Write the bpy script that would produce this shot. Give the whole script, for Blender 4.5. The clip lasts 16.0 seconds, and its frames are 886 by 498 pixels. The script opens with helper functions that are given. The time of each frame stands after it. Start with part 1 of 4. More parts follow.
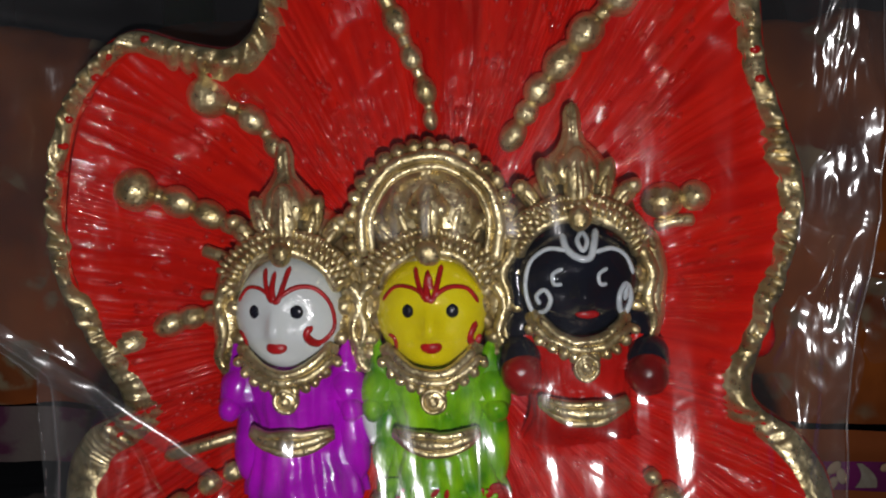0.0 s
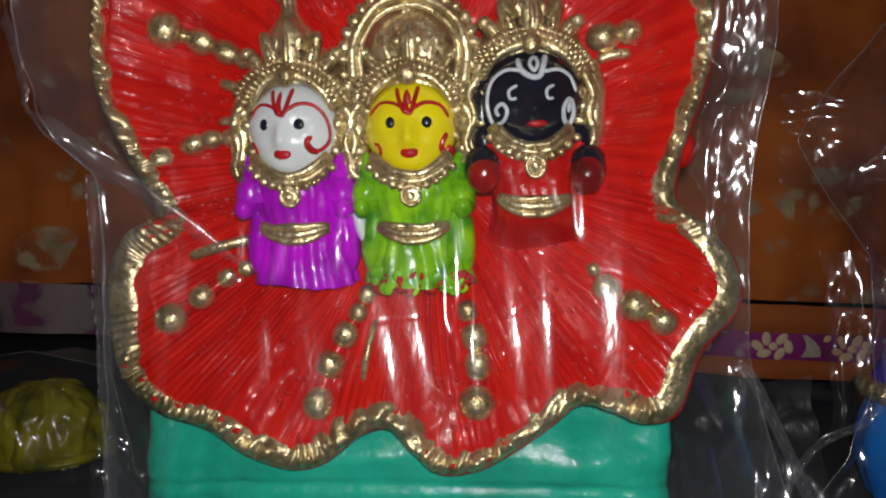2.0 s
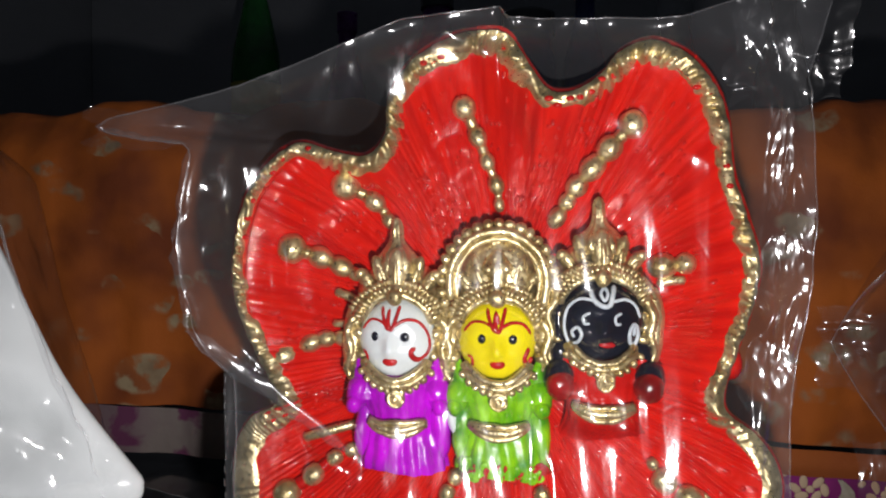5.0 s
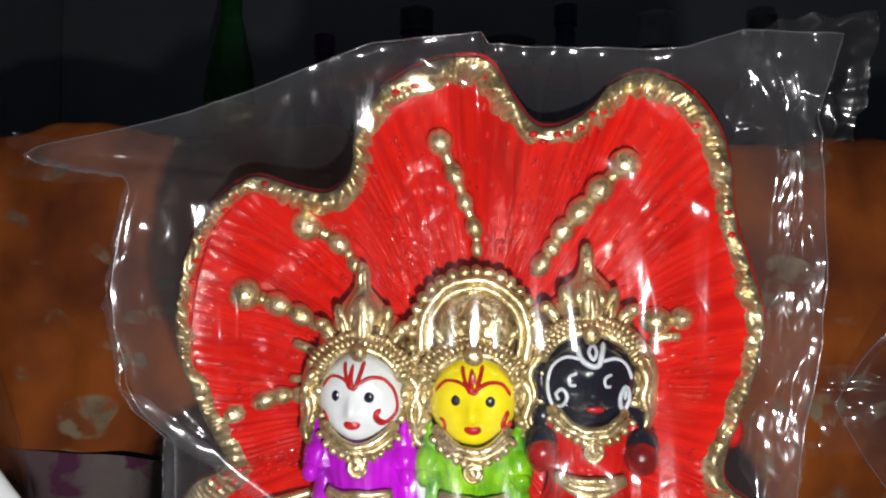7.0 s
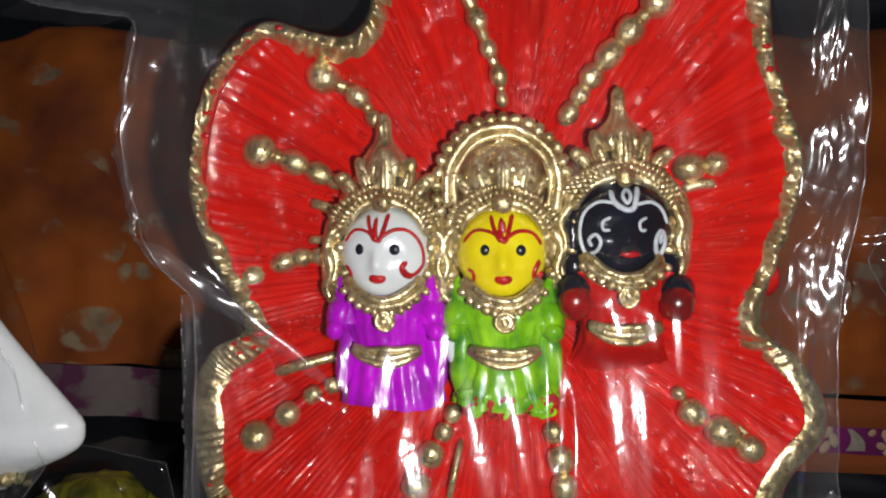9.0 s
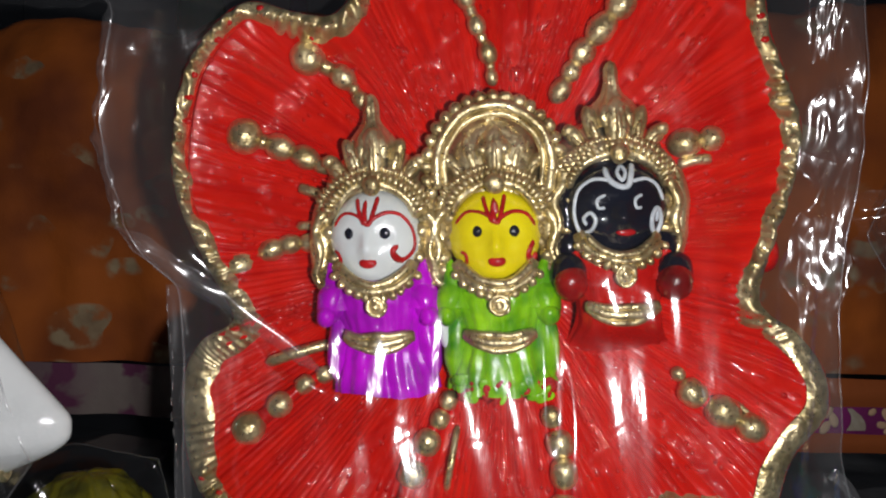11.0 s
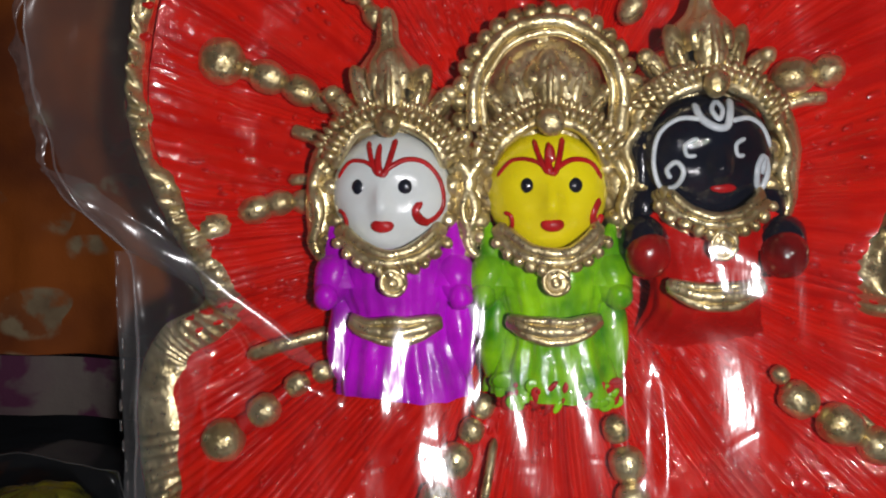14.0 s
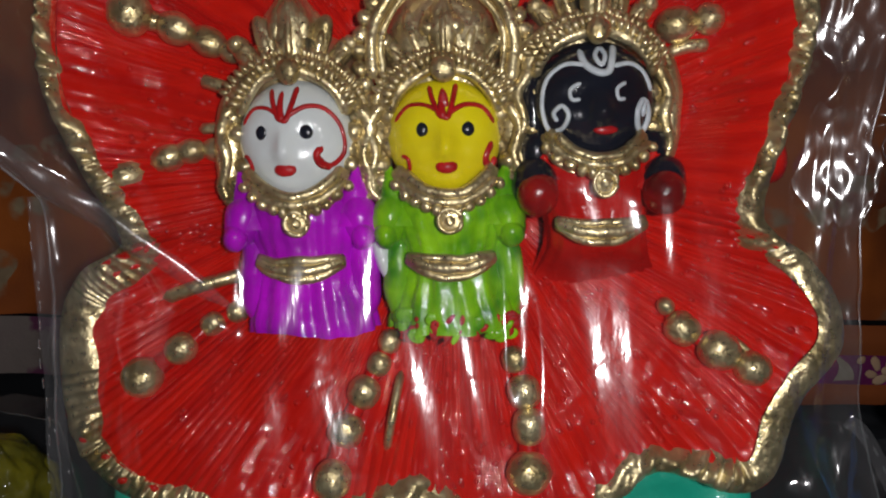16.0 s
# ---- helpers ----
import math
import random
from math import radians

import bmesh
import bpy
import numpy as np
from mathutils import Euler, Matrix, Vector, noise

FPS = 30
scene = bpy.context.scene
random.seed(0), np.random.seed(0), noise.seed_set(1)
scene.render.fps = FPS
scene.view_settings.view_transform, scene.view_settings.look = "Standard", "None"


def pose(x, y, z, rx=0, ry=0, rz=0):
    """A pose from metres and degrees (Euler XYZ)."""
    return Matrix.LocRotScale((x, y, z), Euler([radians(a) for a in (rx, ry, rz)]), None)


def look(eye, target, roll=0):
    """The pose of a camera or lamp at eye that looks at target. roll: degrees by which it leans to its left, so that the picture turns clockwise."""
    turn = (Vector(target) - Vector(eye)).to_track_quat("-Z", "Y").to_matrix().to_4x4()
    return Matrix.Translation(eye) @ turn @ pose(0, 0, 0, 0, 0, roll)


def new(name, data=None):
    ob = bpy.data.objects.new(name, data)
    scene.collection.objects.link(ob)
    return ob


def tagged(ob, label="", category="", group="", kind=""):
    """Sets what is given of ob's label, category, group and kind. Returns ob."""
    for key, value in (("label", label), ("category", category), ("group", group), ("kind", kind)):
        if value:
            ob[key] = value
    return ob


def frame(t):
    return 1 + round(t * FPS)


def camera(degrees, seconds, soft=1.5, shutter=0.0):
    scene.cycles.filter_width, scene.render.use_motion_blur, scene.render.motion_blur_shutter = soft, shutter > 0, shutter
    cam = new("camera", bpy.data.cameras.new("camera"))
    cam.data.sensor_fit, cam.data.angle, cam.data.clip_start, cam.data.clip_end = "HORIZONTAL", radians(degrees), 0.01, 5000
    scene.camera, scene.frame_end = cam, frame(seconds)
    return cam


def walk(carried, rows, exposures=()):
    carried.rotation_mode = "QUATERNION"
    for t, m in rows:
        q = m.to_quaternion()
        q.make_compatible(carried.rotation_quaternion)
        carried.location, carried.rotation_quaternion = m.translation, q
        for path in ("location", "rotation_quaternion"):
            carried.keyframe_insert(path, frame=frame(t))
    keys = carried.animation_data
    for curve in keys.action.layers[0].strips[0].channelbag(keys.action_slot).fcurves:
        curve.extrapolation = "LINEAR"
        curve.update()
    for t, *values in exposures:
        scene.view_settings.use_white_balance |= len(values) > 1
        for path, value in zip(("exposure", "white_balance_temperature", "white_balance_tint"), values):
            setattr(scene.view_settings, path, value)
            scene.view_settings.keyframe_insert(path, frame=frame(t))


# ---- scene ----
cam = camera(62.72, 16.0, 2.1)
# seconds, eye, target, roll
PATH = [
    (0, (0.01210, -0.00407, 0.15169), (-0.00683, 0.29449, 0.12924), -1.00),
    (0.5, (0.01620, -0.01172, 0.13997), (-0.00219, 0.28687, 0.11759), -0.98),
    (1, (0.01804, -0.01989, 0.12770), (-0.00065, 0.27842, 0.10202), -1.19),
    (1.5, (0.01558, -0.02769, 0.11849), (-0.00392, 0.27041, 0.09105), -1.03),
    (2, (0.02153, -0.04116, 0.11268), (0.00049, 0.25655, 0.08221), -0.71),
    (2.5, (0.02598, -0.05407, 0.11626), (0.00521, 0.24376, 0.08682), -0.37),
    (3, (0.02066, -0.07516, 0.12618), (-0.00793, 0.22236, 0.10033), -0.04),
    (3.5, (0.01518, -0.08857, 0.14259), (-0.01577, 0.20911, 0.12192), -0.35),
    (4, (0.01035, -0.08934, 0.15058), (-0.02211, 0.20840, 0.13325), -0.12),
    (4.2, (0.01018, -0.08759, 0.15351), (-0.02490, 0.20992, 0.13745), 0.22),
    (6.3, (-0.00145, -0.06160, 0.16685), (-0.02583, 0.23738, 0.16269), 0.88),
    (6.5, (-0.00141, -0.06136, 0.16410), (-0.02763, 0.23746, 0.16000), 1.37),
    (7, (0.00501, -0.05131, 0.16925), (-0.01741, 0.24785, 0.16869), 1.35),
    (7.5, (0.00671, -0.05263, 0.17096), (-0.01502, 0.24658, 0.16989), 0.79),
    (8, (0.00576, -0.05484, 0.15819), (-0.01553, 0.24436, 0.15314), 0.65),
    (8.5, (0.00377, -0.04809, 0.14556), (-0.01527, 0.25095, 0.13096), 0.34),
    (9, (-0.00580, -0.04425, 0.13604), (-0.02287, 0.25494, 0.12191), 0.18),
    (9.2, (-0.00399, -0.04435, 0.13519), (-0.02292, 0.25456, 0.11805), -0.30),
    (11.5, (-0.00673, -0.03545, 0.13142), (-0.02116, 0.26375, 0.11487), -1.18),
    (12, (-0.00952, -0.02920, 0.12905), (-0.02479, 0.26985, 0.11064), -0.93),
    (12.5, (-0.01216, -0.02097, 0.12479), (-0.02570, 0.27812, 0.10581), -0.68),
    (13, (-0.01466, -0.01245, 0.12080), (-0.02850, 0.28658, 0.10106), -0.58),
    (13.5, (-0.01339, -0.00321, 0.12000), (-0.02401, 0.29590, 0.09954), -0.54),
    (14, (-0.01733, 0.00527, 0.12233), (-0.02807, 0.30458, 0.10511), -0.42),
    (14.5, (-0.02049, 0.00870, 0.11517), (-0.03462, 0.30796, 0.09955), 0.12),
    (15, (-0.01575, 0.00899, 0.11655), (-0.02385, 0.30804, 0.09410), -0.27),
    (15.5, (-0.00414, 0.00209, 0.11373), (-0.00812, 0.30081, 0.08632), -0.55),
    (16, (-0.00098, -0.00340, 0.11675), (-0.00250, 0.29509, 0.08674), -1.14),
]
walk(cam, [(t, look(eye, target, roll)) for t, eye, target, roll in PATH],
     [(0, -0.66), (1, -0.6), (2, -0.22), (3, -0.07), (3.5, 0.1), (4.2, 0.3), (6.5, 0.58), (7.5, 0.55), (9, 0.2), (12.5, -0.05), (13.5, -0.15), (14.5, -0.15), (16, -0.5)])

# ---- light ----
world = bpy.data.worlds.new("room_dark")
scene.world = world
world.use_nodes = True
world.node_tree.nodes["Background"].inputs[0].default_value = (0.55, 0.62, 0.75, 1)
world.node_tree.nodes["Background"].inputs[1].default_value = 0.035

torch_data = bpy.data.lights.new("phone_torch", "POINT")
torch_data.energy, torch_data.shadow_soft_size, torch_data.color = 1.45, 0.004, (1.0, 0.97, 0.99)
torch = new("phone_torch", torch_data)
torch.matrix_world = pose(0.024, -0.048, 0.122)
scene.view_settings.exposure = 0.0

MM = 0.001


# ---- materials ----
def material(name):
    m = bpy.data.materials.new(name)
    m.use_nodes = True
    return m, m.node_tree.nodes, m.node_tree.links, m.node_tree.nodes["Principled BSDF"]


def noise_ramp(nodes, links, scale, a, b, detail=4.0, lo=0.35, hi=0.65, vec=None):
    n = nodes.new("ShaderNodeTexNoise")
    n.inputs["Scale"].default_value, n.inputs["Detail"].default_value = scale, detail
    r = nodes.new("ShaderNodeValToRGB")
    r.color_ramp.elements[0].position, r.color_ramp.elements[1].position = lo, hi
    r.color_ramp.elements[0].color, r.color_ramp.elements[1].color = (*a, 1), (*b, 1)
    if vec:
        links.new(vec, n.inputs["Vector"])
    links.new(n.outputs["Fac"], r.inputs["Fac"])
    return n, r


def bump_chain(nodes, links, layers, vec):
    """Bumps one over another: (scale, strength, distance)."""
    last = None
    for scale, strength, dist in layers:
        n = nodes.new("ShaderNodeTexNoise")
        n.inputs["Scale"].default_value, n.inputs["Detail"].default_value = scale, 3.0
        links.new(vec, n.inputs["Vector"])
        b = nodes.new("ShaderNodeBump")
        b.inputs["Strength"].default_value, b.inputs["Distance"].default_value = strength, dist
        links.new(n.outputs["Fac"], b.inputs["Height"])
        if last:
            links.new(last.outputs[0], b.inputs["Normal"])
        last = b
    return last.outputs[0]


def painted(name, dark, light, rough=0.3, coat=0.9, scale=90.0, bumps=((260, 0.35, 0.0006), (1400, 0.25, 0.0002)), metal=0.0, coat_rough=0.06):
    """Glossy enamel over plaster: two tones of the paint, brush grain and fine relief."""
    m, nodes, links, p = material(name)
    co = nodes.new("ShaderNodeTexCoord")
    _, r1 = noise_ramp(nodes, links, scale, dark, light, 5.0, vec=co.outputs["Object"])
    links.new(r1.outputs[0], p.inputs["Base Color"])
    n2, r2 = noise_ramp(nodes, links, scale * 5, (rough * 0.7,) * 3, (rough * 1.35,) * 3, 2.0, vec=co.outputs["Object"])
    links.new(r2.outputs[0], p.inputs["Roughness"])
    p.inputs["Metallic"].default_value = metal
    p.inputs["Specular IOR Level"].default_value = 0.22 if metal < 0.5 else 0.5
    p.inputs["Coat Weight"].default_value, p.inputs["Coat Roughness"].default_value = coat, coat_rough
    normal = bump_chain(nodes, links, bumps, co.outputs["Object"])
    links.new(normal, p.inputs["Normal"])
    sparkle = bump_chain(nodes, links, ((430, 0.55, 0.0008), (1500, 0.25, 0.0002)), co.outputs["Object"])
    links.new(sparkle, p.inputs["Coat Normal"])
    return m


RED = painted("red_enamel", (0.42, 0.0035, 0.002), (0.64, 0.009, 0.004), 0.24, 0.5, 70, ((240, 0.45, 0.0008), (900, 0.45, 0.0003)), 0.0, 0.03)
GOLD = painted("gold_paint", (0.46, 0.36, 0.16), (0.84, 0.72, 0.42), 0.38, 0.35, 150, ((300, 0.6, 0.0009), (900, 0.45, 0.0004)), 0.86)
TURQUOISE = painted("turquoise_enamel", (0.008, 0.42, 0.27), (0.014, 0.58, 0.38), 0.4, 0.5, 40, ((120, 0.5, 0.002), (900, 0.3, 0.0003)))
MAGENTA = painted("magenta_enamel", (0.36, 0.002, 0.46), (0.66, 0.004, 0.78), 0.3, 1.0, 75)
GREEN = painted("green_enamel", (0.035, 0.24, 0.001), (0.33, 0.72, 0.003), 0.3, 1.0, 110)
WHITE = painted("white_enamel", (0.68, 0.74, 0.73), (0.80, 0.86, 0.85), 0.25, 1.0, 60)
YELLOW = painted("yellow_enamel", (0.82, 0.68, 0.003), (0.92, 0.80, 0.004), 0.3, 0.9, 60)
BLACK = painted("black_enamel", (0.004, 0.005, 0.010), (0.008, 0.010, 0.020), 0.18, 0.9, 60)
MARK_RED = painted("red_line_paint", (0.36, 0.004, 0.006), (0.52, 0.008, 0.010), 0.35, 0.5, 300)
MARK_WHITE = painted("white_line_paint", (0.48, 0.54, 0.58), (0.66, 0.72, 0.74), 0.35, 0.5, 300)
SPILL_RED = painted("smeared_red_paint", (0.30, 0.003, 0.002), (0.52, 0.008, 0.004), 0.5, 0.15, 200)
DARK_RED = painted("dark_red_enamel", (0.10, 0.003, 0.003), (0.36, 0.006, 0.005), 0.25, 0.9, 120)
PEARL = painted("pearl_white_enamel", (0.60, 0.63, 0.63), (0.76, 0.79, 0.78), 0.28, 0.9, 25, ((90, 0.3, 0.002), (600, 0.2, 0.0004)))
BLUE = painted("blue_enamel", (0.004, 0.10, 0.42), (0.010, 0.20, 0.62), 0.35, 0.6, 40)
VIOLET = painted("violet_enamel", (0.03, 0.01, 0.22), (0.07, 0.02, 0.40), 0.35, 0.6, 40)
LEAF_GREEN = painted("dark_green_enamel", (0.01, 0.14, 0.08), (0.02, 0.26, 0.14), 0.4, 0.5, 40)
LEMON = painted("lemon_enamel", (0.05, 0.055, 0.010), (0.38, 0.33, 0.012), 0.3, 0.9, 45)


t = next(n for n in TURQUOISE.node_tree.nodes if n.type == "VALTORGB").color_ramp
t.elements.new(0.70).color = (0.014, 0.58, 0.38, 1)
t.elements.new(0.735).color = (0.006, 0.03, 0.03, 1)


def streaked(name, dark, light):
    """Red enamel brushed outward from the middle of the fan, over fine gathered pleats."""
    m, nodes, links, p = material(name)
    co = nodes.new("ShaderNodeTexCoord")
    xyz = nodes.new("ShaderNodeSeparateXYZ")
    links.new(co.outputs["Object"], xyz.inputs[0])

    def maths(op, a, b):
        n = nodes.new("ShaderNodeMath")
        n.operation = op
        for k, q in enumerate((a, b)):
            if isinstance(q, (int, float)):
                n.inputs[k].default_value = q
            else:
                links.new(q, n.inputs[k])
        return n.outputs[0]
    dz = maths("SUBTRACT", xyz.outputs[2], 0.122)
    angle = maths("ARCTAN2", dz, xyz.outputs[0])
    far = maths("POWER", maths("ADD", maths("MULTIPLY", dz, dz), maths("MULTIPLY", xyz.outputs[0], xyz.outputs[0])), 0.5)
    polar = nodes.new("ShaderNodeCombineXYZ")
    links.new(maths("MULTIPLY", angle, 16.0), polar.inputs[0])
    links.new(maths("MULTIPLY", far, 28.0), polar.inputs[1])
    _, r1 = noise_ramp(nodes, links, 1.3, dark, light, 6.0, 0.36, 0.60, polar.outputs[0])
    links.new(r1.outputs[0], p.inputs["Base Color"])
    n2 = nodes.new("ShaderNodeTexNoise")
    n2.inputs["Scale"].default_value, n2.inputs["Detail"].default_value = 2.6, 4.0
    links.new(polar.outputs[0], n2.inputs["Vector"])
    b2 = nodes.new("ShaderNodeBump")
    b2.inputs["Strength"].default_value, b2.inputs["Distance"].default_value = 0.5, 0.0008
    links.new(n2.outputs["Fac"], b2.inputs["Height"])
    fine = bump_chain(nodes, links, ((300, 0.22, 0.0007), (1200, 0.12, 0.0003)), co.outputs["Object"])
    links.new(fine, b2.inputs["Normal"])
    links.new(b2.outputs[0], p.inputs["Normal"])
    wet = nodes.new("ShaderNodeBump")
    wet.inputs["Strength"].default_value, wet.inputs["Distance"].default_value = 0.16, 0.0009
    n3 = nodes.new("ShaderNodeTexNoise")
    n3.inputs["Scale"].default_value, n3.inputs["Detail"].default_value = 5.5, 2.0
    links.new(polar.outputs[0], n3.inputs["Vector"])
    links.new(n3.outputs["Fac"], wet.inputs["Height"])
    links.new(bump_chain(nodes, links, ((110, 0.22, 0.0025), (300, 0.36, 0.0011), (900, 0.26, 0.0005)), co.outputs["Object"]), wet.inputs["Normal"])
    links.new(wet.outputs[0], p.inputs["Coat Normal"])
    p.inputs["Roughness"].default_value, p.inputs["Specular IOR Level"].default_value = 0.36, 0.03
    _, varnish = noise_ramp(nodes, links, 230.0, (0.22,) * 3, (1.0,) * 3, 4.0, 0.40, 0.58, co.outputs["Object"])
    links.new(varnish.outputs[0], p.inputs["Coat Weight"])
    p.inputs["Coat Roughness"].default_value = 0.05
    return m


FAN_RED = streaked("brushed_red_enamel", (0.52, 0.0044, 0.0017), (0.70, 0.011, 0.003))


def glint_material(name):
    """Smooth red enamel under a strong clear coat, for the added glint-catching lumps."""
    m, nodes, links, p = material(name)
    co = nodes.new("ShaderNodeTexCoord")
    _, r1 = noise_ramp(nodes, links, 120.0, (0.48, 0.004, 0.0016), (0.68, 0.010, 0.003), 4.0, vec=co.outputs["Object"])
    links.new(r1.outputs[0], p.inputs["Base Color"])
    p.inputs["Roughness"].default_value, p.inputs["Specular IOR Level"].default_value = 0.4, 0.1
    p.inputs["Coat Weight"].default_value, p.inputs["Coat Roughness"].default_value = 1.0, 0.08
    p.inputs["Coat IOR"].default_value = 1.7
    return m


GLINT_RED = glint_material("glint_red_enamel")


def film_material(name, gain=1.3, rough=0.10, haze=0.006):
    """Thin clear packing film: see-through, with the gloss of both its faces and a faint haze."""
    m, nodes, links, p = material(name)
    nodes.remove(p)
    out = nodes["Material Output"]
    co = nodes.new("ShaderNodeTexCoord")
    stretch = nodes.new("ShaderNodeMapping")
    stretch.inputs["Scale"].default_value = (1.0, 1.0, 0.22)
    links.new(co.outputs["Object"], stretch.inputs["Vector"])
    soft = bump_chain(nodes, links, ((70, 0.16, 0.004), (260, 0.14, 0.001)), stretch.outputs[0])
    bent = nodes.new("ShaderNodeTexNoise")
    bent.inputs["Scale"].default_value = 30.0
    links.new(co.outputs["Object"], bent.inputs["Vector"])
    shift = nodes.new("ShaderNodeVectorMath")
    shift.operation = "MULTIPLY_ADD"
    shift.inputs[1].default_value = (0.02, 0.02, 0.02)
    links.new(bent.outputs["Color"], shift.inputs[0])
    links.new(co.outputs["Object"], shift.inputs[2])
    cells = nodes.new("ShaderNodeTexVoronoi")
    cells.feature = "DISTANCE_TO_EDGE"
    cells.inputs["Scale"].default_value = 42.0
    links.new(shift.outputs[0], cells.inputs["Vector"])
    ramp = nodes.new("ShaderNodeMapRange")
    ramp.interpolation_type = "SMOOTHSTEP"
    ramp.inputs["From Max"].default_value = 0.045
    links.new(cells.outputs["Distance"], ramp.inputs["Value"])
    crease = nodes.new("ShaderNodeBump")
    crease.inputs["Strength"].default_value, crease.inputs["Distance"].default_value = 0.04, 0.0006
    links.new(ramp.outputs[0], crease.inputs["Height"])
    links.new(soft, crease.inputs["Normal"])
    normal = crease.outputs[0]
    clear = nodes.new("ShaderNodeBsdfTransparent")
    clear.inputs[0].default_value = (0.965, 0.965, 0.97, 1)
    dust = nodes.new("ShaderNodeBsdfDiffuse")
    dust.inputs[0].default_value = (0.74, 0.74, 0.76, 1)
    gloss = nodes.new("ShaderNodeBsdfGlossy")
    gloss.inputs["Roughness"].default_value = rough
    links.new(normal, gloss.inputs["Normal"])
    sheen = nodes.new("ShaderNodeBsdfGlossy")
    sheen.inputs["Roughness"].default_value = 0.27
    links.new(normal, sheen.inputs["Normal"])
    both = nodes.new("ShaderNodeMixShader")
    both.inputs[0].default_value = 0.07
    links.new(gloss.outputs[0], both.inputs[1])
    links.new(sheen.outputs[0], both.inputs[2])
    fr = nodes.new("ShaderNodeFresnel")
    fr.inputs["IOR"].default_value = 1.5
    links.new(normal, fr.inputs["Normal"])
    mul = nodes.new("ShaderNodeMath")
    mul.operation, mul.use_clamp = "MULTIPLY", True
    mul.inputs[1].default_value = gain
    links.new(fr.outputs[0], mul.inputs[0])
    top = nodes.new("ShaderNodeMath")
    top.operation = "MINIMUM"
    top.inputs[1].default_value = 0.30
    links.new(mul.outputs[0], top.inputs[0])
    a = nodes.new("ShaderNodeMixShader")
    a.inputs[0].default_value = haze
    links.new(clear.outputs[0], a.inputs[1])
    links.new(dust.outputs[0], a.inputs[2])
    b = nodes.new("ShaderNodeMixShader")
    links.new(top.outputs[0], b.inputs[0])
    links.new(a.outputs[0], b.inputs[1])
    links.new(both.outputs[0], b.inputs[2])
    links.new(b.outputs[0], out.inputs["Surface"])
    return m


FILM = film_material("clear_film")
BACK_FILM = film_material("creased_back_film", 1.0, 0.10, 0.030)
CRISP_FILM = film_material("crisp_film", 1.1, 0.075, 0.006)
SEAL = film_material("sealed_film", 1.8, 0.22, 0.045)


def cloth_material(name, ground, patch, pale, amount=0.56, scale=14.0):
    """Dyed cotton: blotches of a second and a pale tone, and a fine weave."""
    m, nodes, links, p = material(name)
    co = nodes.new("ShaderNodeTexCoord")
    _, r1 = noise_ramp(nodes, links, scale * 0.6, ground, patch, 3.0, 0.40, 0.62, co.outputs["Object"])
    n2 = nodes.new("ShaderNodeTexNoise")
    n2.inputs["Scale"].default_value, n2.inputs["Detail"].default_value, n2.inputs["Distortion"].default_value = scale, 3.5, 0.35
    links.new(co.outputs["Object"], n2.inputs["Vector"])
    r2 = nodes.new("ShaderNodeValToRGB")
    r2.color_ramp.elements[0].position, r2.color_ramp.elements[1].position = amount, amount + 0.07
    links.new(n2.outputs["Fac"], r2.inputs["Fac"])
    mix = nodes.new("ShaderNodeMix")
    mix.data_type = "RGBA"
    links.new(r2.outputs[0], mix.inputs["Factor"])
    links.new(r1.outputs[0], mix.inputs["A"])
    mix.inputs["B"].default_value = (*pale, 1)
    links.new(mix.outputs["Result"], p.inputs["Base Color"])
    p.inputs["Roughness"].default_value = 0.85
    links.new(bump_chain(nodes, links, ((40, 0.4, 0.004), (900, 0.4, 0.0004)), co.outputs["Object"]), p.inputs["Normal"])
    return m


